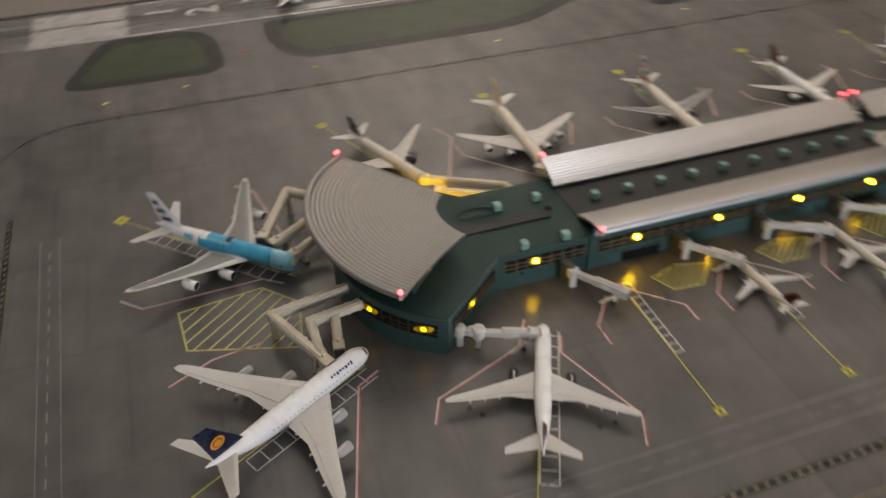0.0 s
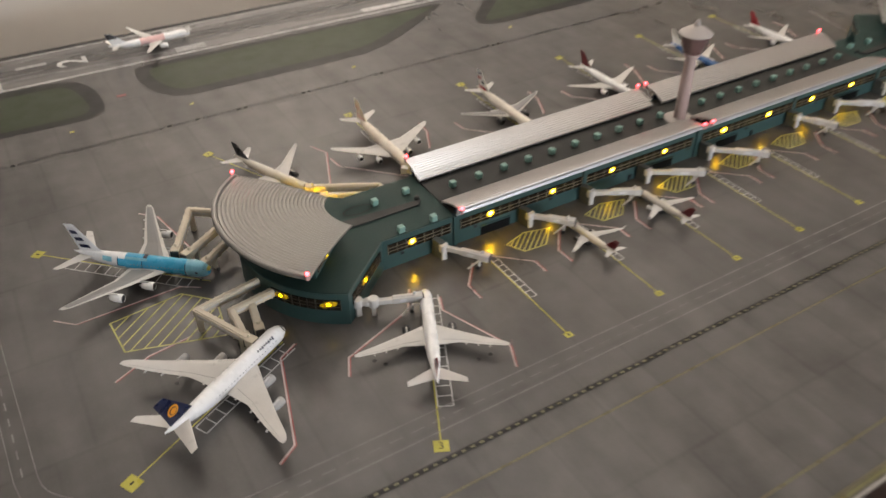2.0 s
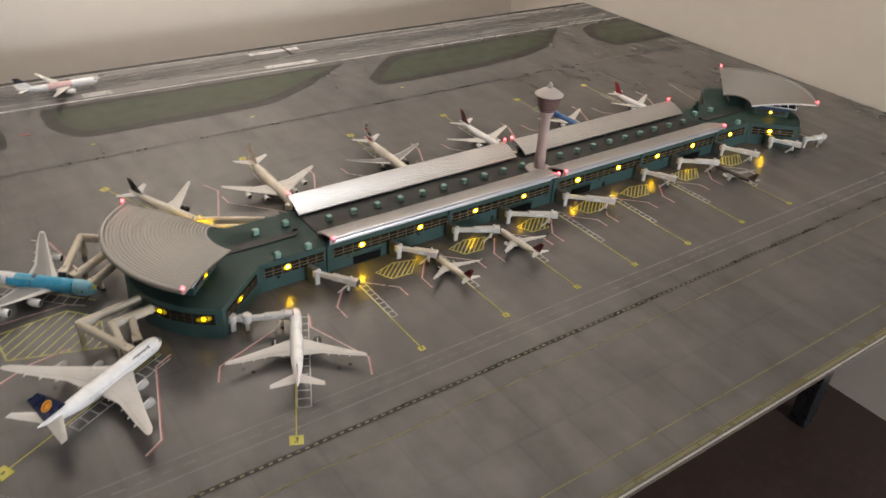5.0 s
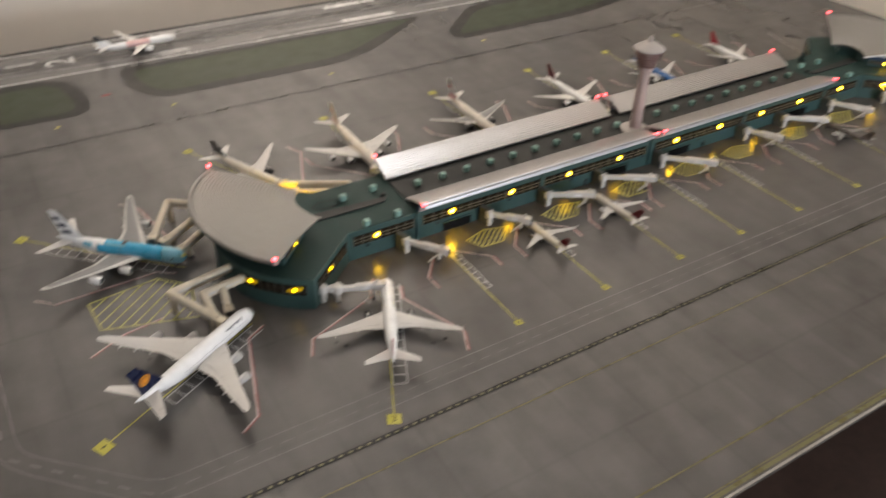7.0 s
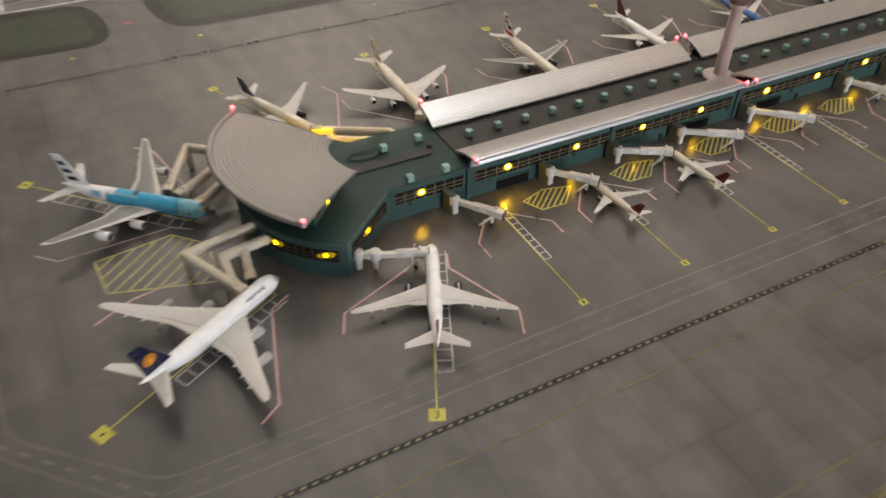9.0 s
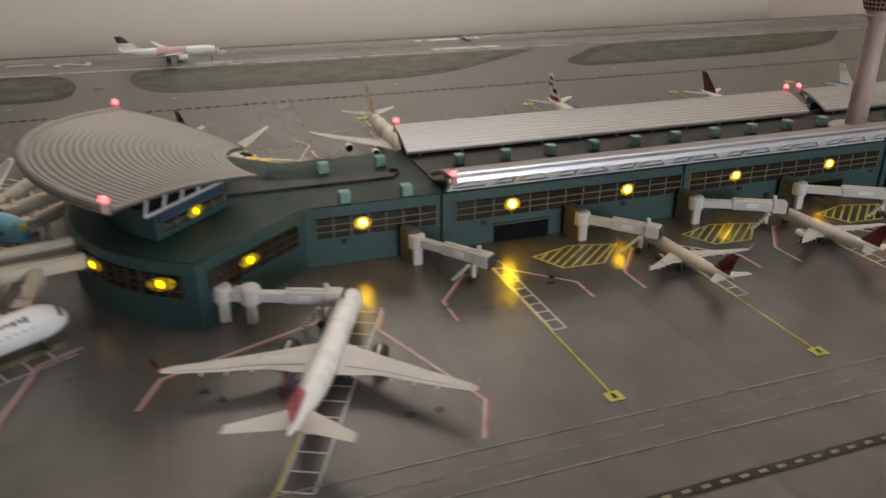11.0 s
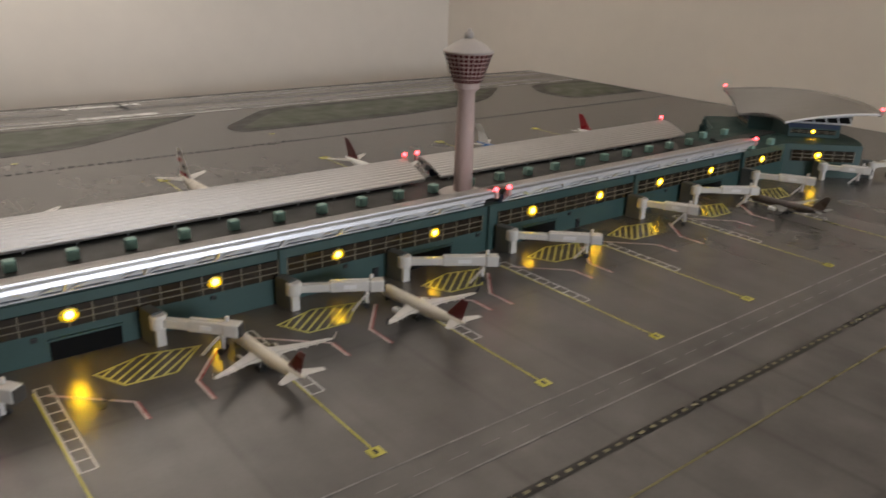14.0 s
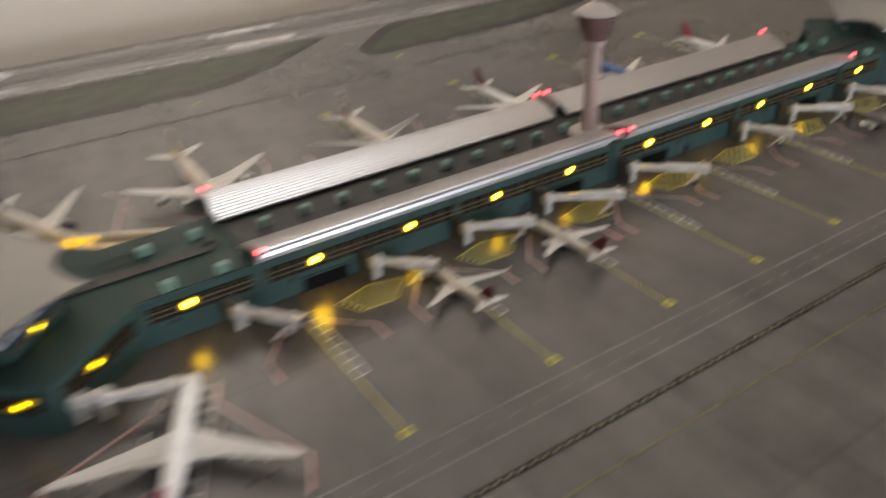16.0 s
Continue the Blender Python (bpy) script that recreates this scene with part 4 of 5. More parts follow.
# ---- jet bridges ----
def jet_bridge(path, z=0.018, start_gate=True, cab_turn=None, label="beige plastic model jet bridge on legs"):
    """Corridor from the wall, rotunda on a leg, two-part tunnel, cab with stairs."""
    ob = tagged(new("jet_bridge"), label, "jet bridge", "jet bridges")
    P = [Vector(p) for p in path]
    if start_gate:
        a, b = P[0], P[1]
        d = (b - a).normalized()
        c = (a + b) / 2
        part("gatehouse", box(B(), c.x, c.y, 0.0125, (b - a).length, 0.0085, 0.025, math.degrees(math.atan2(d.y, d.x)), 0.0008), GATE_GREY, ob, "dark grey gatehouse at the wall")
        P = P[1:]
    a = P[0]
    bm = box(B(), a.x, a.y, z / 2, 0.0068, 0.0072, z, 0, 0.0007)
    part("leg", bm, BRIDGE, ob)
    part("rotunda", lathe(B(), [(0.0056, z - 0.005), (0.006, z - 0.004), (0.006, z + 0.0045), (0.005, z + 0.0056)], a.x, a.y, 18), BRIDGE, ob)
    for i in range(len(P) - 1):
        a, b = P[i], P[i + 1]
        d = (b - a).normalized()
        turn = math.degrees(math.atan2(d.y, d.x))
        n = (b - a).length
        c1, c2 = a.lerp(b, 0.27), a.lerp(b, 0.72)
        bm = box(B(), c1.x, c1.y, z, n * 0.56, 0.0062, 0.0062, turn, 0.0006)
        part("tunnel", bm, BRIDGE, ob)
        bm = box(B(), c2.x, c2.y, z + 0.0006, n * 0.52, 0.0078, 0.0082, turn, 0.0008)
        box(bm, c2.x, c2.y, z + 0.0049, n * 0.5, 0.003, 0.0012, turn)
        part("outer_tunnel", bm, BRIDGE, ob)
        side = Vector((-d.y, d.x)) * 0.0041
        part("tunnel_panel", box(B(), c2.x - side.x, c2.y - side.y, z + 0.0006, n * 0.16, 0.0006, 0.0032, turn), ROOF_WHITE, ob)
        if i < len(P) - 2:
            part("leg", box(B(), b.x, b.y, z / 2, 0.005, 0.005, z, turn, 0.0005), BRIDGE, ob)
            part("elbow", lathe(B(), [(0.0062, z - 0.0045), (0.0066, z + 0.005), (0.0055, z + 0.0066)], b.x, b.y, 16), BRIDGE, ob)
    b = P[-1]
    d = (P[-1] - P[-2]).normalized()
    turn = math.degrees(math.atan2(d.y, d.x)) if cab_turn is None else cab_turn
    f = Vector((math.cos(radians(turn)), math.sin(radians(turn))))
    cab_ob = part("cab", box(B(), b.x + f.x * 0.004, b.y + f.y * 0.004, z + 0.0003, 0.011, 0.0098, 0.0094, turn, 0.0009), BRIDGE, ob)
    part("bellows", box(B(), b.x + f.x * 0.0100, b.y + f.y * 0.0100, z, 0.0016, 0.0086, 0.0084, turn), BRIDGE_DARK, cab_ob)
    part("beacon", lathe(B(), [(0.0016, z + 0.0057), (0.0016, z + 0.009), (0.0009, z + 0.0095)], b.x, b.y, 10), BRIDGE, cab_ob)
    w = b - d * 0.004
    n2 = Vector((-d.y, d.x))
    bm = box(B(), w.x, w.y, (z - 0.004) / 2 + 0.0016, 0.0028, 0.0028, z - 0.004 - 0.0016)
    part("drive_column", bm, BRIDGE, ob)
    bm = B()
    for s in (-1, 1):
        q = w + n2 * 0.004 * s
        tube(bm, (q.x - n2.x * 0.001, q.y - n2.y * 0.001, 0.0022), (q.x + n2.x * 0.001, q.y + n2.y * 0.001, 0.0022), 0.0022, 12)
    tube(bm, (w.x - n2.x * 0.005, w.y - n2.y * 0.005, 0.0022), (w.x + n2.x * 0.005, w.y + n2.y * 0.005, 0.0022), 0.0006, 6)
    part("wheel_set", bm, TYRE, ob)
    bm = B()
    s0 = w - n2 * 0.0075
    e0 = s0 - d * 0.011
    for k in range(7):
        q = s0.lerp(e0, k / 6)
        box(bm, q.x, q.y, (z - 0.004) * (1 - k / 6.5), 0.0022, 0.0042, 0.0009, turn)
    tube(bm, (s0.x, s0.y, z - 0.0035), (e0.x, e0.y, 0.0008), 0.0007, 5)
    part("stair", bm, BRIDGE, ob)
    return ob


for x, cx, cy in ((0.479, 0.508, 0.638), (0.613, 0.645, 0.643), (0.717, 0.768, 0.652), (0.822, 0.880, 0.642), (0.947, 1.0, 0.630), (1.141, 1.163, 0.636), (1.239, 1.29, 0.642), (1.366, 1.395, 0.628)):
    jet_bridge([(x - 0.006, ys - 0.002), (x - 0.002, 0.680), (cx, cy)])
jet_bridge([(0.338, 0.640), (0.354, 0.631), (0.398, 0.6135)], 0.019, start_gate=False)
jet_bridge([(1.492, 0.668), (1.488, 0.655), (1.515, 0.615)])
jet_bridge([(1.552, 0.634), (1.556, 0.622), (1.60, 0.612)])


def beam_bridge(runs, cab, label):
    """A long boxy corridor of square-section beams between points (x, y, z), on legs, with a cab at its end."""
    ob = tagged(new("jet_bridge"), label, "jet bridge", "jet bridges")
    for run in runs:
        P = [Vector(p) for p in run]
        for i, (a, b) in enumerate(zip(P, P[1:])):
            d = b - a
            turn, tilt = math.degrees(math.atan2(d.y, d.x)), math.atan2(d.z, d.xy.length)
            body = Matrix.Translation((a + b) / 2) @ Matrix.Rotation(radians(turn), 4, "Z") @ Matrix.Rotation(-tilt, 4, "Y")
            long = d.length + 0.006
            bm = box(B(), 0, 0, 0, long, 0.0082, 0.0086, 0, 0.0008)
            box(bm, 0, 0, 0.0048, long - 0.004, 0.0052, 0.0014, 0, 0.0004)
            for k in range(int(long / 0.011)):
                box(bm, -long / 2 + 0.006 + 0.011 * k, 0, 0.0, 0.0012, 0.0094, 0.0092)
            bmesh.ops.transform(bm, matrix=body, verts=bm.verts[:])
            part("tunnel", bm, BRIDGE_LAMPLIT, ob)
            for s in (-1, 1):
                bm = box(B(), 0, s * 0.0043, 0.0006, long * 0.8, 0.0006, 0.0026)
                bmesh.ops.transform(bm, matrix=body, verts=bm.verts[:])
                part("tunnel_panel", bm, BRIDGE, ob)
            if i < len(P) - 2 or run is not runs[0]:
                part("leg", box(B(), b.x, b.y, b.z / 2, 0.006, 0.006, b.z, turn, 0.0006), BRIDGE_LAMPLIT, ob)
    b, a = Vector(runs[0][-1]), Vector(runs[0][-2])
    d = (b - a).xy.normalized()
    turn = math.degrees(math.atan2(d.y, d.x)) if cab is None else cab
    f = Vector((math.cos(radians(turn)), math.sin(radians(turn))))
    cab_ob = part("cab", box(B(), b.x + f.x * 0.004, b.y + f.y * 0.004, b.z, 0.012, 0.0112, 0.0105, turn, 0.001), BRIDGE_LAMPLIT, ob)
    part("bellows", box(B(), b.x + f.x * 0.0106, b.y + f.y * 0.0106, b.z, 0.0018, 0.0096, 0.0092, turn), BRIDGE_DARK, cab_ob)
    part("beacon", lathe(B(), [(0.0016, b.z + 0.005), (0.0016, b.z + 0.0085), (0.0009, b.z + 0.009)], b.x, b.y, 10), BRIDGE_LAMPLIT, cab_ob)
    w, n2 = b.xy - d * 0.01, Vector((-d.y, d.x))
    column = box(B(), w.x, w.y, b.z / 2, 0.0032, 0.0085, b.z - 0.004, turn, 0.0004)
    part("drive_column", column, BRIDGE_LAMPLIT, ob)
    bm = B()
    for s in (-1, 1):
        q = w + n2 * 0.005 * s
        tube(bm, (q.x - n2.x * 0.0012, q.y - n2.y * 0.0012, 0.0022), (q.x + n2.x * 0.0012, q.y + n2.y * 0.0012, 0.0022), 0.0022, 12)
    tube(bm, (w.x - n2.x * 0.005, w.y - n2.y * 0.005, 0.0022), (w.x + n2.x * 0.005, w.y + n2.y * 0.005, 0.0022), 0.0006, 6)
    part("wheel_set", bm, TYRE, ob)


BEAM = "jet bridge of long boxy corridors by the fan end, lamp warmth in its colour"
beam_bridge([[(0.256, 0.722, 0.031), (0.174, 0.708, 0.029), (0.209, 0.640, 0.024)]], None, BEAM)
beam_bridge([[(0.258, 0.6965, 0.029), (0.207, 0.689, 0.028), (0.2075, 0.652, 0.021)]], None, BEAM)
beam_bridge([[(0.2305, 0.6885, 0.026), (0.2265, 0.660, 0.019)]], None, BEAM)
beam_bridge([[(0.257, 0.876, 0.033), (0.2245, 0.906, 0.031), (0.188, 0.842, 0.024)]], None, BEAM)
beam_bridge([[(0.252, 0.856, 0.029), (0.2, 0.829, 0.022)]], None, BEAM)
beam_bridge([[(0.251, 0.824, 0.027), (0.214, 0.806, 0.018)]], None, BEAM)
beam_bridge([[(0.476, 0.817, 0.022), (0.469, 0.842, 0.022), (0.389, 0.886, 0.022)]], None, "plastic jet bridge with yellow lamp light in its colour")
beam_bridge([[(0.452, 0.817, 0.025), (0.444, 0.825, 0.025), (0.396, 0.851, 0.025)]], None, "plastic jet bridge with yellow lamp light in its colour")
for x in (0.613, 0.83, 1.04, 1.24):
    jet_bridge([(x - 0.05, yn + 0.002), (x - 0.048, 0.832), (x - 0.085, 0.865)])


# ---- model aircraft ----
def fuselage_ring(L, r, rz, zc, t):
    """Centre height and half-axes of the fuselage at t from nose (0) to tail (1)."""
    nose, tail = 0.115, 0.62
    f, dz = 1.0, 0.0
    if t < nose:
        f = max(0.02, (1 - (1 - t / nose) ** 2.1) ** 0.56)
        dz = -0.18 * rz * (1 - t / nose) ** 1.5
    elif t > tail:
        s = (t - tail) / (1 - tail)
        f = max(0.07, 1 - s ** 1.75 * 0.94)
        dz = 0.72 * rz * s ** 1.6
    return zc + dz, r * f, rz * f


def skin_patch(L, r, rz, zc, t0, t1, a0, a1, off=0.00025, nt=10, na=6):
    """A patch lying on the fuselage skin between lengths t and angles a (0 is to the aircraft's left, 90 the top)."""
    bm = bmesh.new()
    g = []
    for i in range(nt + 1):
        t = t0 + (t1 - t0) * i / nt
        z, ry, rr = fuselage_ring(L, r, rz, zc, t)
        g.append([bm.verts.new((L / 2 - t * L, (ry + off) * math.cos(radians(a0 + (a1 - a0) * j / na)), z + (rr + off) * math.sin(radians(a0 + (a1 - a0) * j / na)))) for j in range(na + 1)])
    for i in range(nt):
        for j in range(na):
            bm.faces.new((g[i][j], g[i][j + 1], g[i + 1][j + 1], g[i + 1][j]))
    bmesh.ops.recalc_face_normals(bm, faces=bm.faces[:])
    return bm


def foil(sections, vertical=False):
    """A wing lofted through sections (x of the leading edge, span, height, chord, thickness)."""
    shape = [(0, 0), (0.06, 0.55), (0.25, 1.0), (0.55, 0.8), (1.0, 0.06), (1.0, -0.06), (0.55, -0.55), (0.25, -0.7), (0.06, -0.45)]
    bm = bmesh.new()
    rings = []
    for x, s, h, c, th in sections:
        rings.append([bm.verts.new((x - u * c, w * th / 2, h) if vertical else (x - u * c, s, h + w * th / 2)) for u, w in shape])
    n = len(shape)
    for a, b in zip(rings, rings[1:]):
        for i in range(n):
            bm.faces.new((a[i], a[(i + 1) % n], b[(i + 1) % n], b[i]))
    bm.faces.new(rings[0])
    bm.faces.new(rings[-1][::-1])
    bmesh.ops.recalc_face_normals(bm, faces=bm.faces[:])
    return bm


def aircraft(label, nose, heading, L, span, r, rz, zc, engines=2, body=None, bands=(), fin=None, wing=None, nacelle=None, winglet=None,
             fin_h=0.2, sweep=0.70, panel=None, extras=None, eng_r=0.0045, chord=0.235, wing_front=0.34, rise=0.085):
    body, fin, wing, nacelle = body or WHITE_PAINT, fin or WHITE_PAINT, wing or WING_GREY, nacelle or WHITE_PAINT
    ob = tagged(new("model_aeroplane"), label, "model aeroplane", "model aeroplanes")
    mats = [body] + [b[2] for b in bands]
    # fuselage
    bm = bmesh.new()
    nt, na, rings = 56, 24, []
    ts = [0.5 * (1 - math.cos(math.pi * i / nt)) * 0.35 + 0.65 * i / nt for i in range(nt + 1)]
    for t in ts:
        z, ry, rr = fuselage_ring(L, r, rz, zc, t)
        rings.append([bm.verts.new((L / 2 - t * L, ry * math.cos(2 * math.pi * j / na), z + rr * math.sin(2 * math.pi * j / na))) for j in range(na)])
    for i in range(nt):
        tm = (ts[i] + ts[i + 1]) / 2
        idx = next((k + 1 for k, b in enumerate(bands) if b[0] <= tm < b[1]), 0)
        for j in range(na):
            f = bm.faces.new((rings[i][j], rings[i][(j + 1) % na], rings[i + 1][(j + 1) % na], rings[i + 1][j]))
            f.material_index = idx
    bm.faces.new(rings[0][::-1])
    bm.faces.new(rings[-1])
    bmesh.ops.recalc_face_normals(bm, faces=bm.faces[:])
    part("fuselage", bm, mats, ob, smooth=True)
    for a0, a1 in ((22, 80), (100, 158)):
        part("cockpit_window", skin_patch(L, r, rz, zc, 0.028, 0.042, a0, a1, nt=2), BLACK, ob)
    for a0, a1 in ((10, 15), (165, 170)):
        bm = bmesh.new()
        for k in range(22):
            t = 0.13 + 0.55 * k / 22
            p = skin_patch(L, r, rz, zc, t, t + 0.010, a0, a1, 0.0002, 1, 1)
            me = bpy.data.meshes.new("tmp")
            p.to_mesh(me)
            p.free()
            bm.from_mesh(me)
            bpy.data.meshes.remove(me)
        part("window_strip", bm, WINDOW_GREY, ob)
    part("wing_box", skin_patch(L, r, rz, zc, 0.33, 0.62, 195, 345, 0.0007, 8, 8), WING_GREY, ob, smooth=True)
    # wings
    hs, rc = span / 2, chord * L
    xr = L / 2 - wing_front * L
    zw = zc - 0.45 * rz
    def le(f):
        return xr - sweep * (f * hs - r * 0.5) * (1.02 - 0.09 * f)
    def zwing(f):
        return zw + rise * f * hs + 0.6 * rise * hs * f * f
    for s in (1, -1):
        secs = [(xr, s * r * 0.5, zw, rc, rc * 0.13), (le(0.36), s * 0.36 * hs, zwing(0.36), rc * 0.56, rc * 0.06),
                (le(0.7), s * 0.7 * hs, zwing(0.7), rc * 0.36, rc * 0.03), (le(0.95), s * 0.95 * hs, zwing(0.95), rc * 0.21, rc * 0.016),
                (le(1.0) - rc * 0.05, s * hs, zwing(1.0), rc * 0.1, rc * 0.01)]
        w_ob = part("wing", foil(secs), wing, ob)
        if panel:
            k = [(le(0.12) - rc * 0.14, s * 0.12 * hs, zwing(0.12) + 0.0009, rc * 0.62, rc * 0.115)]
            k += [(a[0] - a[3] * 0.16, a[1], a[2] + 0.0008, a[3] * 0.68, a[4] * 1.0) for a in secs[1:4]]
            part("wing_panel", foil(k), panel, w_ob, "darker grey upper wing panel")
        for f in (0.2, 0.45, 0.6, 0.75):
            bm = bmesh.new()
            c = rc * (1 - 1.2 * f if f < 0.36 else 0.56 - 0.6 * (f - 0.36))
            x = le(f) - c * 0.97
            tube(bm, (x + c * 0.22, s * f * hs, zwing(f) - rc * 0.03), (x - rc * 0.06, s * f * hs, zwing(f) - rc * 0.025), rc * 0.02, 6)
            part("flap_fairing", bm, wing, w_ob)
        for f0, f1, b in ((0.14, 0.36, 0.8), (0.37, 0.68, 0.78), (0.69, 0.92, 0.76)):
            pts, bm = [], bmesh.new()
            for f in (f0, f1):
                c = rc * (1 - (1 - 0.56) * f / 0.36 if f < 0.36 else 0.56 - 0.2 * (f - 0.36) / 0.34 if f < 0.7 else 0.36 - 0.15 * (f - 0.7) / 0.25)
                pts.append((le(f) - c * b, s * f * hs, zwing(f) + rc * (0.03 if f < 0.36 else 0.016) * (1.15 - f)))
            tube(bm, pts[0], pts[1], 0.00028, 4)
            part("panel_line", bm, WING_LINE, w_ob)
        if winglet:
            x = le(1.0) - rc * 0.05
            part("winglet", foil([(x, s * hs, zwing(1.0), rc * 0.14, 0.0008), (x - rc * 0.16, s * (hs + 0.0015), zwing(1.0) + rc * 0.3, rc * 0.06, 0.0005)]), winglet, ob)
        # tailplane
        th = span * 0.185
        z_t = zc + 0.45 * rz
        xt = -L / 2 + 0.165 * L
        part("tailplane", foil([(xt, s * r * 0.2, z_t, 0.115 * L, 0.010 * L), (xt - 0.68 * th, s * th, z_t + 0.09 * th, 0.045 * L, 0.004 * L)]), wing, ob)
        # engines
        for f in ((0.31,) if engines == 2 else (0.31, 0.60)):
            c = rc * 0.6
            el = eng_r * 3.3
            ex, ey, ez = le(f) + el * 0.42, s * f * hs, zwing(f) - eng_r * 1.15
            bm = bmesh.new()
            prof = [(0.86, el * 0.5), (1.0, el * 0.44), (1.04, el * 0.2), (0.98, -el * 0.15), (0.72, -el * 0.42), (0.66, -el * 0.44)]
            rr = [[bm.verts.new((ex + x, ey + eng_r * q * math.cos(a), ez + eng_r * q * math.sin(a))) for a in np.linspace(0, 2 * math.pi, 19)[:-1]] for q, x in prof]
            for a, b in zip(rr, rr[1:]):
                for i in range(18):
                    bm.faces.new((a[i], a[(i + 1) % 18], b[(i + 1) % 18], b[i]))
            bm.faces.new(rr[-1])
            bmesh.ops.recalc_face_normals(bm, faces=bm.faces[:])
            e_ob = part("engine", bm, nacelle, ob, smooth=True)
            bm = bmesh.new()
            bmesh.ops.create_cone(bm, cap_ends=True, segments=18, radius1=eng_r * 0.9, radius2=eng_r * 0.9, depth=0.0006, matrix=Matrix.Translation((ex + el * 0.42, ey, ez)) @ Matrix.Rotation(math.pi / 2, 4, "Y"))
            part("intake", bm, BLACK, e_ob)
            bm = bmesh.new()
            bmesh.ops.create_cone(bm, cap_ends=True, segments=14, radius1=eng_r * 0.52, radius2=eng_r * 0.2, depth=el * 0.25, matrix=Matrix.Translation((ex - el * 0.52, ey, ez)) @ Matrix.Rotation(-math.pi / 2, 4, "Y"))
            part("exhaust", bm, METAL, e_ob)
            part("pylon", box(bmesh.new(), ex - el * 0.25, ey, ez + eng_r * 1.05, el * 0.8, 0.0012, eng_r * 0.5), wing, e_ob)
    # fin
    zf = zc + 0.62 * rz
    part("fin", foil([(-L / 2 + 0.225 * L, 0, zf, 0.175 * L, 0.013 * L), (-L / 2 + 0.145 * L, 0, zf + 0.09 * L * fin_h / 0.2, 0.125 * L, 0.009 * L),
                      (-L / 2 + 0.055 * L, 0, zf + fin_h * L * 0.93, 0.07 * L, 0.006 * L)], True), fin, ob)
    # landing gear
    def gear(x, y, tw):
        bm = tube(bmesh.new(), (x, y, zc - 0.5 * rz), (x, y, 0.0014), 0.0006, 6)
        g_ob = part("landing_gear", bm, METAL, ob)
        bm = bmesh.new()
        for dx in tw:
            for s2 in (-1, 1):
                tube(bm, (x + dx, y + s2 * 0.0011, 0.0016), (x + dx, y + s2 * 0.0021, 0.0016), 0.0016, 12)
        part("wheel_set", bm, TYRE, g_ob)
    gear(L / 2 - 0.09 * L, 0, (0,))
    gear(-0.02 * L, 0.055 * span * 1.1, (0.002, -0.002))
    gear(-0.02 * L, -0.055 * span * 1.1, (0.002, -0.002))
    if extras:
        extras(ob, L, r, rz, zc, zf)
    d = Vector((math.cos(heading), math.sin(heading)))
    c = Vector(nose) - d * L / 2
    ob.matrix_world = pose(c.x, c.y, Z4, 0, 0, math.degrees(heading))
    return ob


def toward(a, b):
    return math.atan2(b[1] - a[1], b[0] - a[0])


def fin_patch(L, zf, fin_h, a, b, h0, h1, off=0.0004):
    """A flat shape on both sides of the fin, between fractions a-b of its chord and h0-h1 of its height."""
    bm = bmesh.new()
    for s in (-1, 1):
        vs = []
        for f, h in ((a, h0), (b, h0), (b, h1), (a, h1)):
            x0, c = -L / 2 + (0.225 - 0.17 * h) * L, (0.175 - 0.105 * h) * L
            th = (0.013 - 0.007 * h) * L
            vs.append(bm.verts.new((x0 - f * c, s * (th / 2 + off), zf + h * fin_h * L * 0.93)))
        bm.faces.new(vs)
    return bm


def navy_disc(ob, L, r, rz, zc, zf):
    for s in (-1, 1):
        for rad, m, off in ((0.0092, ORANGE, 0.0009), (0.0062, NAVY, 0.0012), (0.0050, ORANGE, 0.0015)):
            bm = bmesh.new()
            x, z = -L / 2 + 0.082 * L, zf + 0.112 * L
            bmesh.ops.create_circle(bm, cap_ends=True, segments=28, radius=rad * 0.72, matrix=Matrix.Translation((x, s * (0.0053 * L + off), z)) @ Matrix.Rotation(math.pi / 2, 4, "X"))
            part("fin_disc", bm, m, ob, "orange disc on the fin")
    # name bars on both sides of the nose
    for a0, a1 in ((38, 56), (124, 142)):
        bm = skin_patch(L, r, rz, zc, 0.14, 0.15, a0, a1 + 4, 0.0003, 1, 2)
        for k in range(7):
            p = skin_patch(L, r, rz, zc, 0.157 + 0.019 * k, 0.169 + 0.019 * k, a0 + 4, a1 - 3 + 5 * (k % 3 == 1), 0.0003, 1, 2)
            me = bpy.data.meshes.new("tmp")
            p.to_mesh(me)
            p.free()
            bm.from_mesh(me)
            bpy.data.meshes.remove(me)
        part("name_strip", bm, NAVY, ob, "dark blue bars along the upper nose")


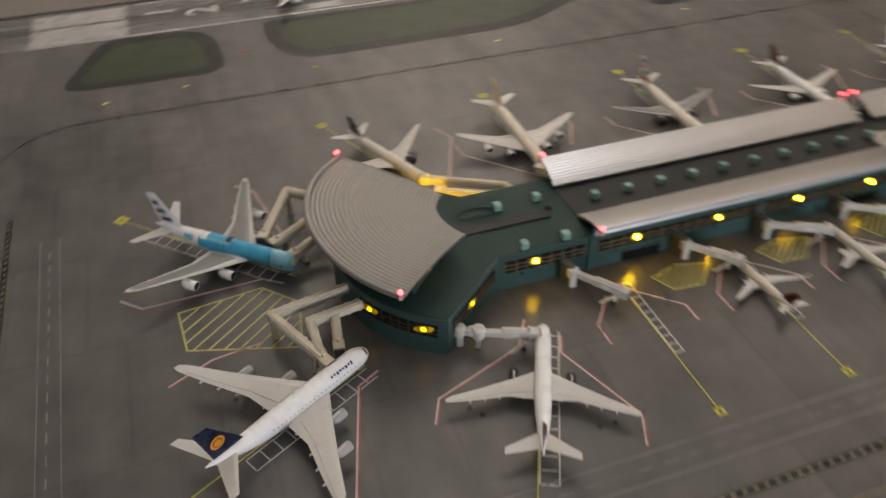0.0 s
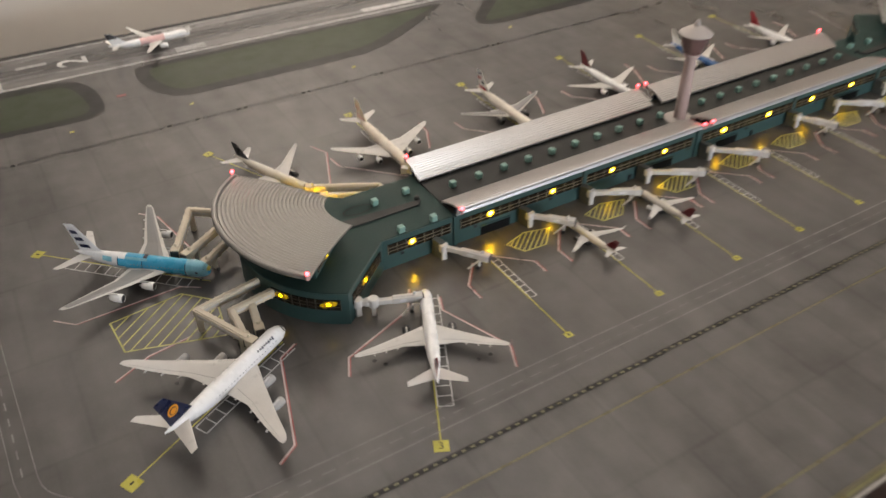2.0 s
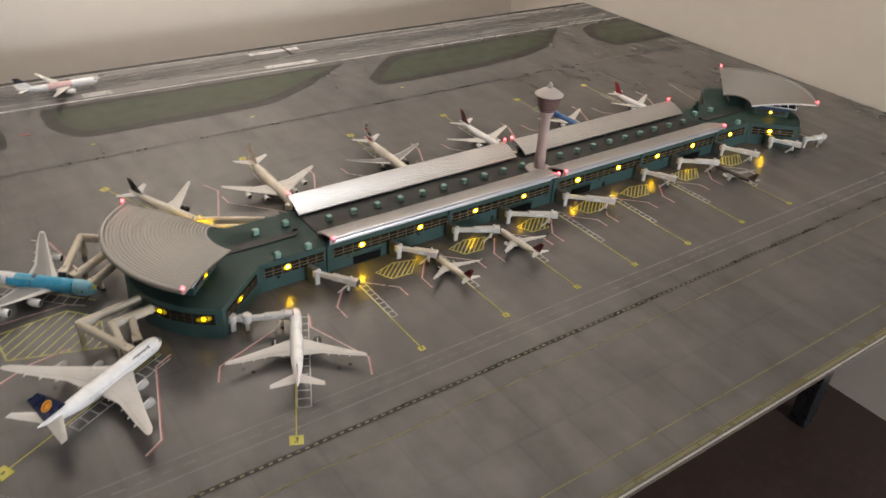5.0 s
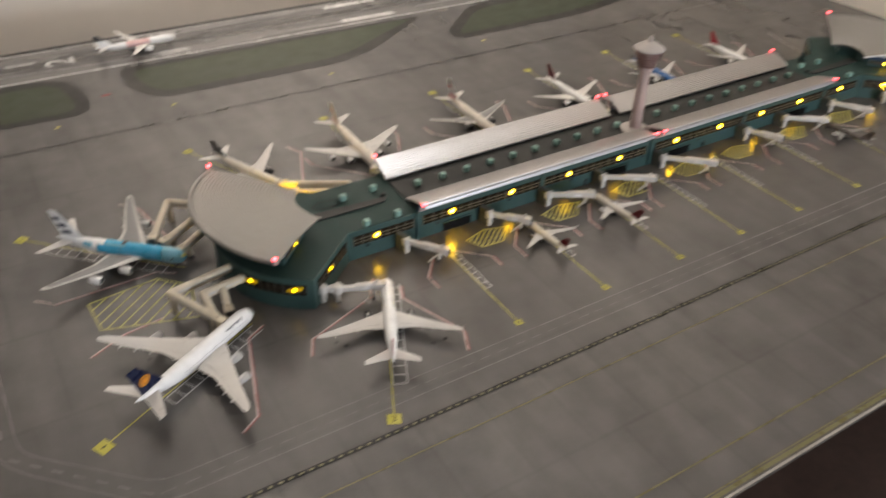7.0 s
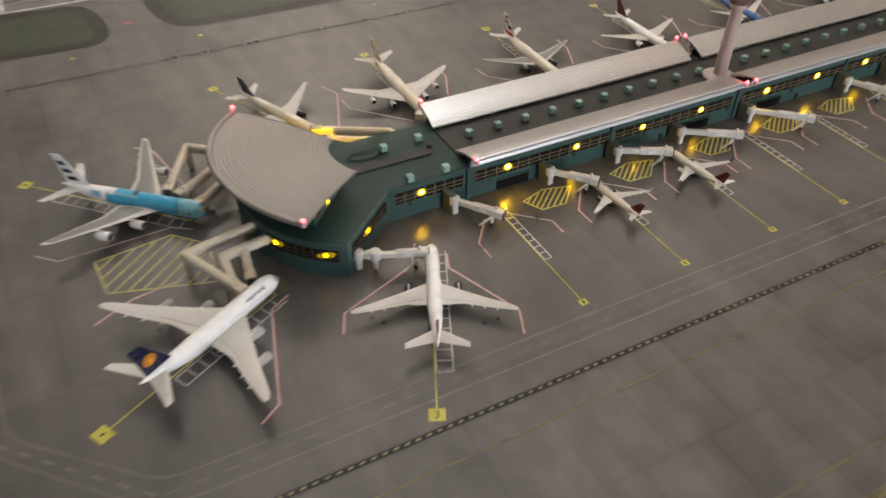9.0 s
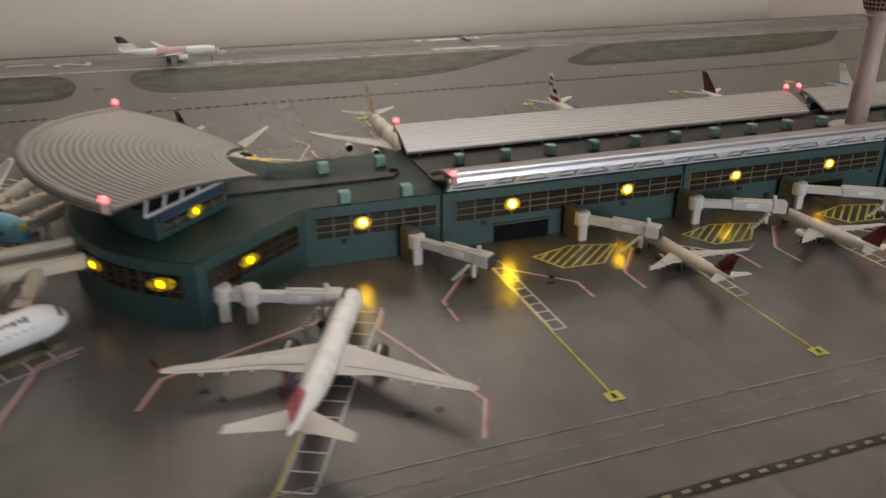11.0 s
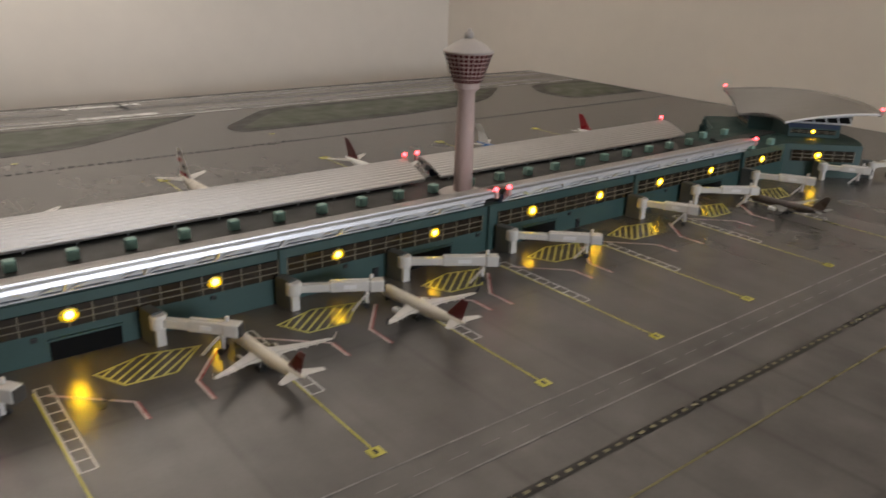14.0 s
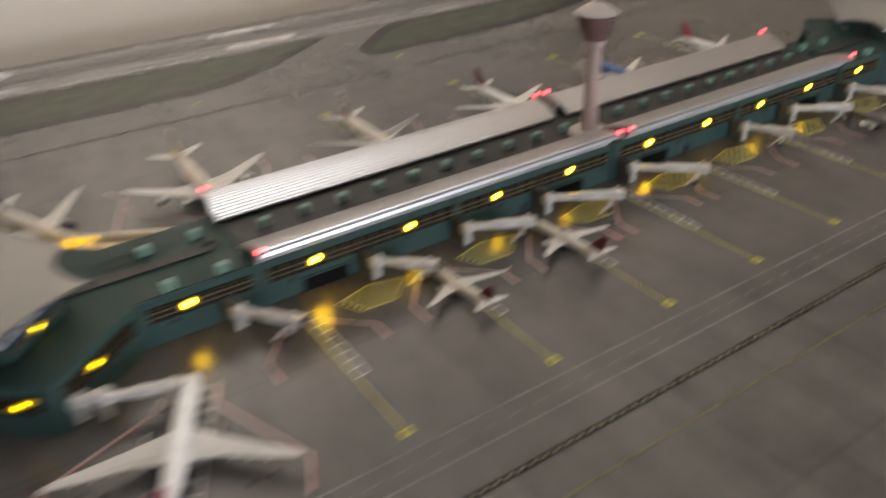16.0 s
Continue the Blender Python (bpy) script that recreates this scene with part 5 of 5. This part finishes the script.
def blue_livery(ob, L, r, rz, zc, zf):
    for k, (h0, h1) in enumerate(((0.2, 0.32), (0.44, 0.56), (0.68, 0.8))):
        part("fin_bar", fin_patch(L, zf, 0.25, 0.3, 0.8, h0, h1), NAVY, ob, "dark blue bar on the fin")
    part("dark_patch", skin_patch(L, r, rz, zc, 0.445, 0.475, 55, 125, 0.0004), NAVY, ob)
    part("pale_face", skin_patch(L, r, rz, zc, 0.012, 0.16, -60, 240, 0.0003, 14, 20), PALE_BLUE, ob, "pale blue nose", True)
    for a0, a1 in ((-10, 40), (140, 190)):
        part("blue_patch", skin_patch(L, r, rz, zc, 0.56, 0.66, a0 - 5, a1 - 2, 0.0004), BLUE, ob)
        part("pale_patch", skin_patch(L, r, rz, zc, 0.70, 0.77, a0 - 10, a1 - 22, 0.0004), PALE_BLUE, ob)
        part("eye_mark", skin_patch(L, r, rz, zc, 0.075, 0.092, a0 + 32, a0 + 46, 0.0005, 2, 2), NAVY, ob)
        part("dark_line", skin_patch(L, r, rz, zc, 0.16, 0.167, a0 - 15, a1 + 30, 0.0004), NAVY, ob)
        part("dark_line", skin_patch(L, r, rz, zc, 0.475, 0.48, a0 - 15, a1 + 5, 0.0004), NAVY, ob)
        part("dark_line", skin_patch(L, r, rz, zc, 0.655, 0.66, a0 - 15, a1, 0.0005), NAVY, ob)
        part("belly_patch", skin_patch(L, r, rz, zc, 0.44, 0.6, a0 - 24, a0 - 4, 0.0004), PALE_BLUE, ob)
    # yellow lamp light on the nose tip, painted as a patch
    part("lamplit_nose", skin_patch(L, r, rz, zc, 0.004, 0.02, 35, 145, 0.0005), LAMPLIGHT_YELLOW, ob)


def stripes_fin(c1, c2, fh=0.2):
    def f(ob, L, r, rz, zc, zf):
        part("fin_stripe", fin_patch(L, zf, fh, 0.15, 0.95, 0.05, 0.22), c1, ob)
        part("fin_stripe", fin_patch(L, zf, fh, 0.1, 0.55, 0.34, 0.5), c2, ob)
        part("fin_stripe", fin_patch(L, zf, fh, 0.35, 0.95, 0.55, 0.68), c1, ob)
        part("fin_stripe", fin_patch(L, zf, fh, 0.1, 0.7, 0.78, 0.9), c2, ob)
    return f


def fin_top(m, fh=0.2, low=0.62):
    def f(ob, L, r, rz, zc, zf):
        part("fin_tip", fin_patch(L, zf, fh, 0.0, 1.0, low, 1.0), m, ob)
    return f


A380 = dict(L=0.177, span=0.213, r=0.0092, rz=0.0108, zc=0.0185, engines=4, chord=0.285, eng_r=0.0051, wing_front=0.295, fin_h=0.25, sweep=0.775)
aircraft("white four-engine model airliner with navy fin and orange disc", (0.250, 0.646), radians(30), fin=NAVY, nacelle=NACELLE_SHADED, extras=navy_disc, **dict(A380, eng_r=0.0045))
aircraft("blue and white four-engine model airliner, yellow lamp light painted on its nose", (0.213, 0.787), radians(-40.7), bands=((0.0, 0.60, BLUE),), extras=blue_livery, wing=WING_GREY, panel=WING_DARK, **A380)
aircraft("white wide-body model airliner with dark red fin at its gate", (0.4185, 0.626), toward((0.345, 0.468), (0.4145, 0.618)), 0.156, 0.167, 0.0075, 0.0077, 0.0135,
         fin=RED, nacelle=BLACK, winglet=DARK_RED, extras=fin_top(NAVY), eng_r=0.0046, chord=0.22, wing_front=0.365, sweep=0.58, rise=0.035)
aircraft("small white model airliner with dark red fin and pale wings", (0.653, 0.656), radians(94), 0.094, 0.088, 0.0045, 0.0047, 0.0088, body=WHITE_TONED, fin=DARK_RED, nacelle=BLACK, eng_r=0.0026, chord=0.19, winglet=WING_GREY)
aircraft("small white model airliner with dark red fin and dark winglets", (0.784, 0.662), radians(94.5), 0.098, 0.09, 0.0048, 0.005, 0.0088, body=WHITE_TONED, fin=DARK_RED, winglet=NAVY, eng_r=0.0026, chord=0.2)
aircraft("small dark brown model airliner standing at a far gate", (1.30, 0.645), radians(92), 0.09, 0.085, 0.0044, 0.0046, 0.0085, body=DARK_BODY, fin=DARK_BODY, wing=WING_DARK, eng_r=0.0026, chord=0.2)
aircraft("silver-white model airliner with black fin behind the fan roof", (0.392, 0.892), toward((0.318, 1.06), (0.392, 0.892)), 0.159, 0.15, 0.0068, 0.007, 0.0132, body=WHITE_TONED, fin=BLACK, fin_h=0.15, wing=WING_GREY, eng_r=0.0044, chord=0.21, nacelle=BLACK)
aircraft("cream four-engine model jumbo with cream fin", (0.537, 0.866), radians(-90), 0.188, 0.164, 0.0081, 0.0088, 0.0158, engines=4, body=CREAM, fin=CREAM, wing=WING_GREY, eng_r=0.0039, chord=0.255,
         extras=stripes_fin(PINK, CREAM, 0.16), wing_front=0.26, fin_h=0.16)
aircraft("white model airliner with striped red and navy fin", (0.763, 0.872), radians(-90), 0.17, 0.154, 0.0076, 0.0078, 0.0140, body=CREAM, extras=stripes_fin(RED, NAVY), nacelle=BLACK, eng_r=0.0046, wing=WING_GREY, panel=WING_DARK, chord=0.2, sweep=0.6, rise=0.05)
aircraft("white model airliner with dark red fin", (0.974, 0.870), radians(-90), 0.155, 0.148, 0.0068, 0.007, 0.0132, fin=DARK_RED, fin_h=0.17, eng_r=0.0043, wing=WING_GREY, chord=0.21, sweep=0.6, rise=0.05)
aircraft("mid-blue model airliner with white fin and wings", (1.185, 0.872), radians(-90), 0.14, 0.12, 0.0062, 0.0064, 0.0125, body=MID_BLUE, fin=WHITE_PAINT, extras=fin_top(WING_GREY), eng_r=0.004, wing=WING_GREY, chord=0.21)
aircraft("white model airliner with bright red fin", (1.389, 0.872), radians(-90), 0.13, 0.115, 0.006, 0.0062, 0.0120, fin=RED, eng_r=0.0038, wing=WING_GREY, chord=0.21)
aircraft("pink and white model airliner on the runway with black fin tip", (0.415, 1.560), radians(2), 0.158, 0.15, 0.0072, 0.0075, 0.0138, bands=((0.33, 0.62, PINK),), fin=WHITE_PAINT, fin_h=0.16, extras=fin_top(BLACK, 0.16, 0.55), eng_r=0.0047, chord=0.2)
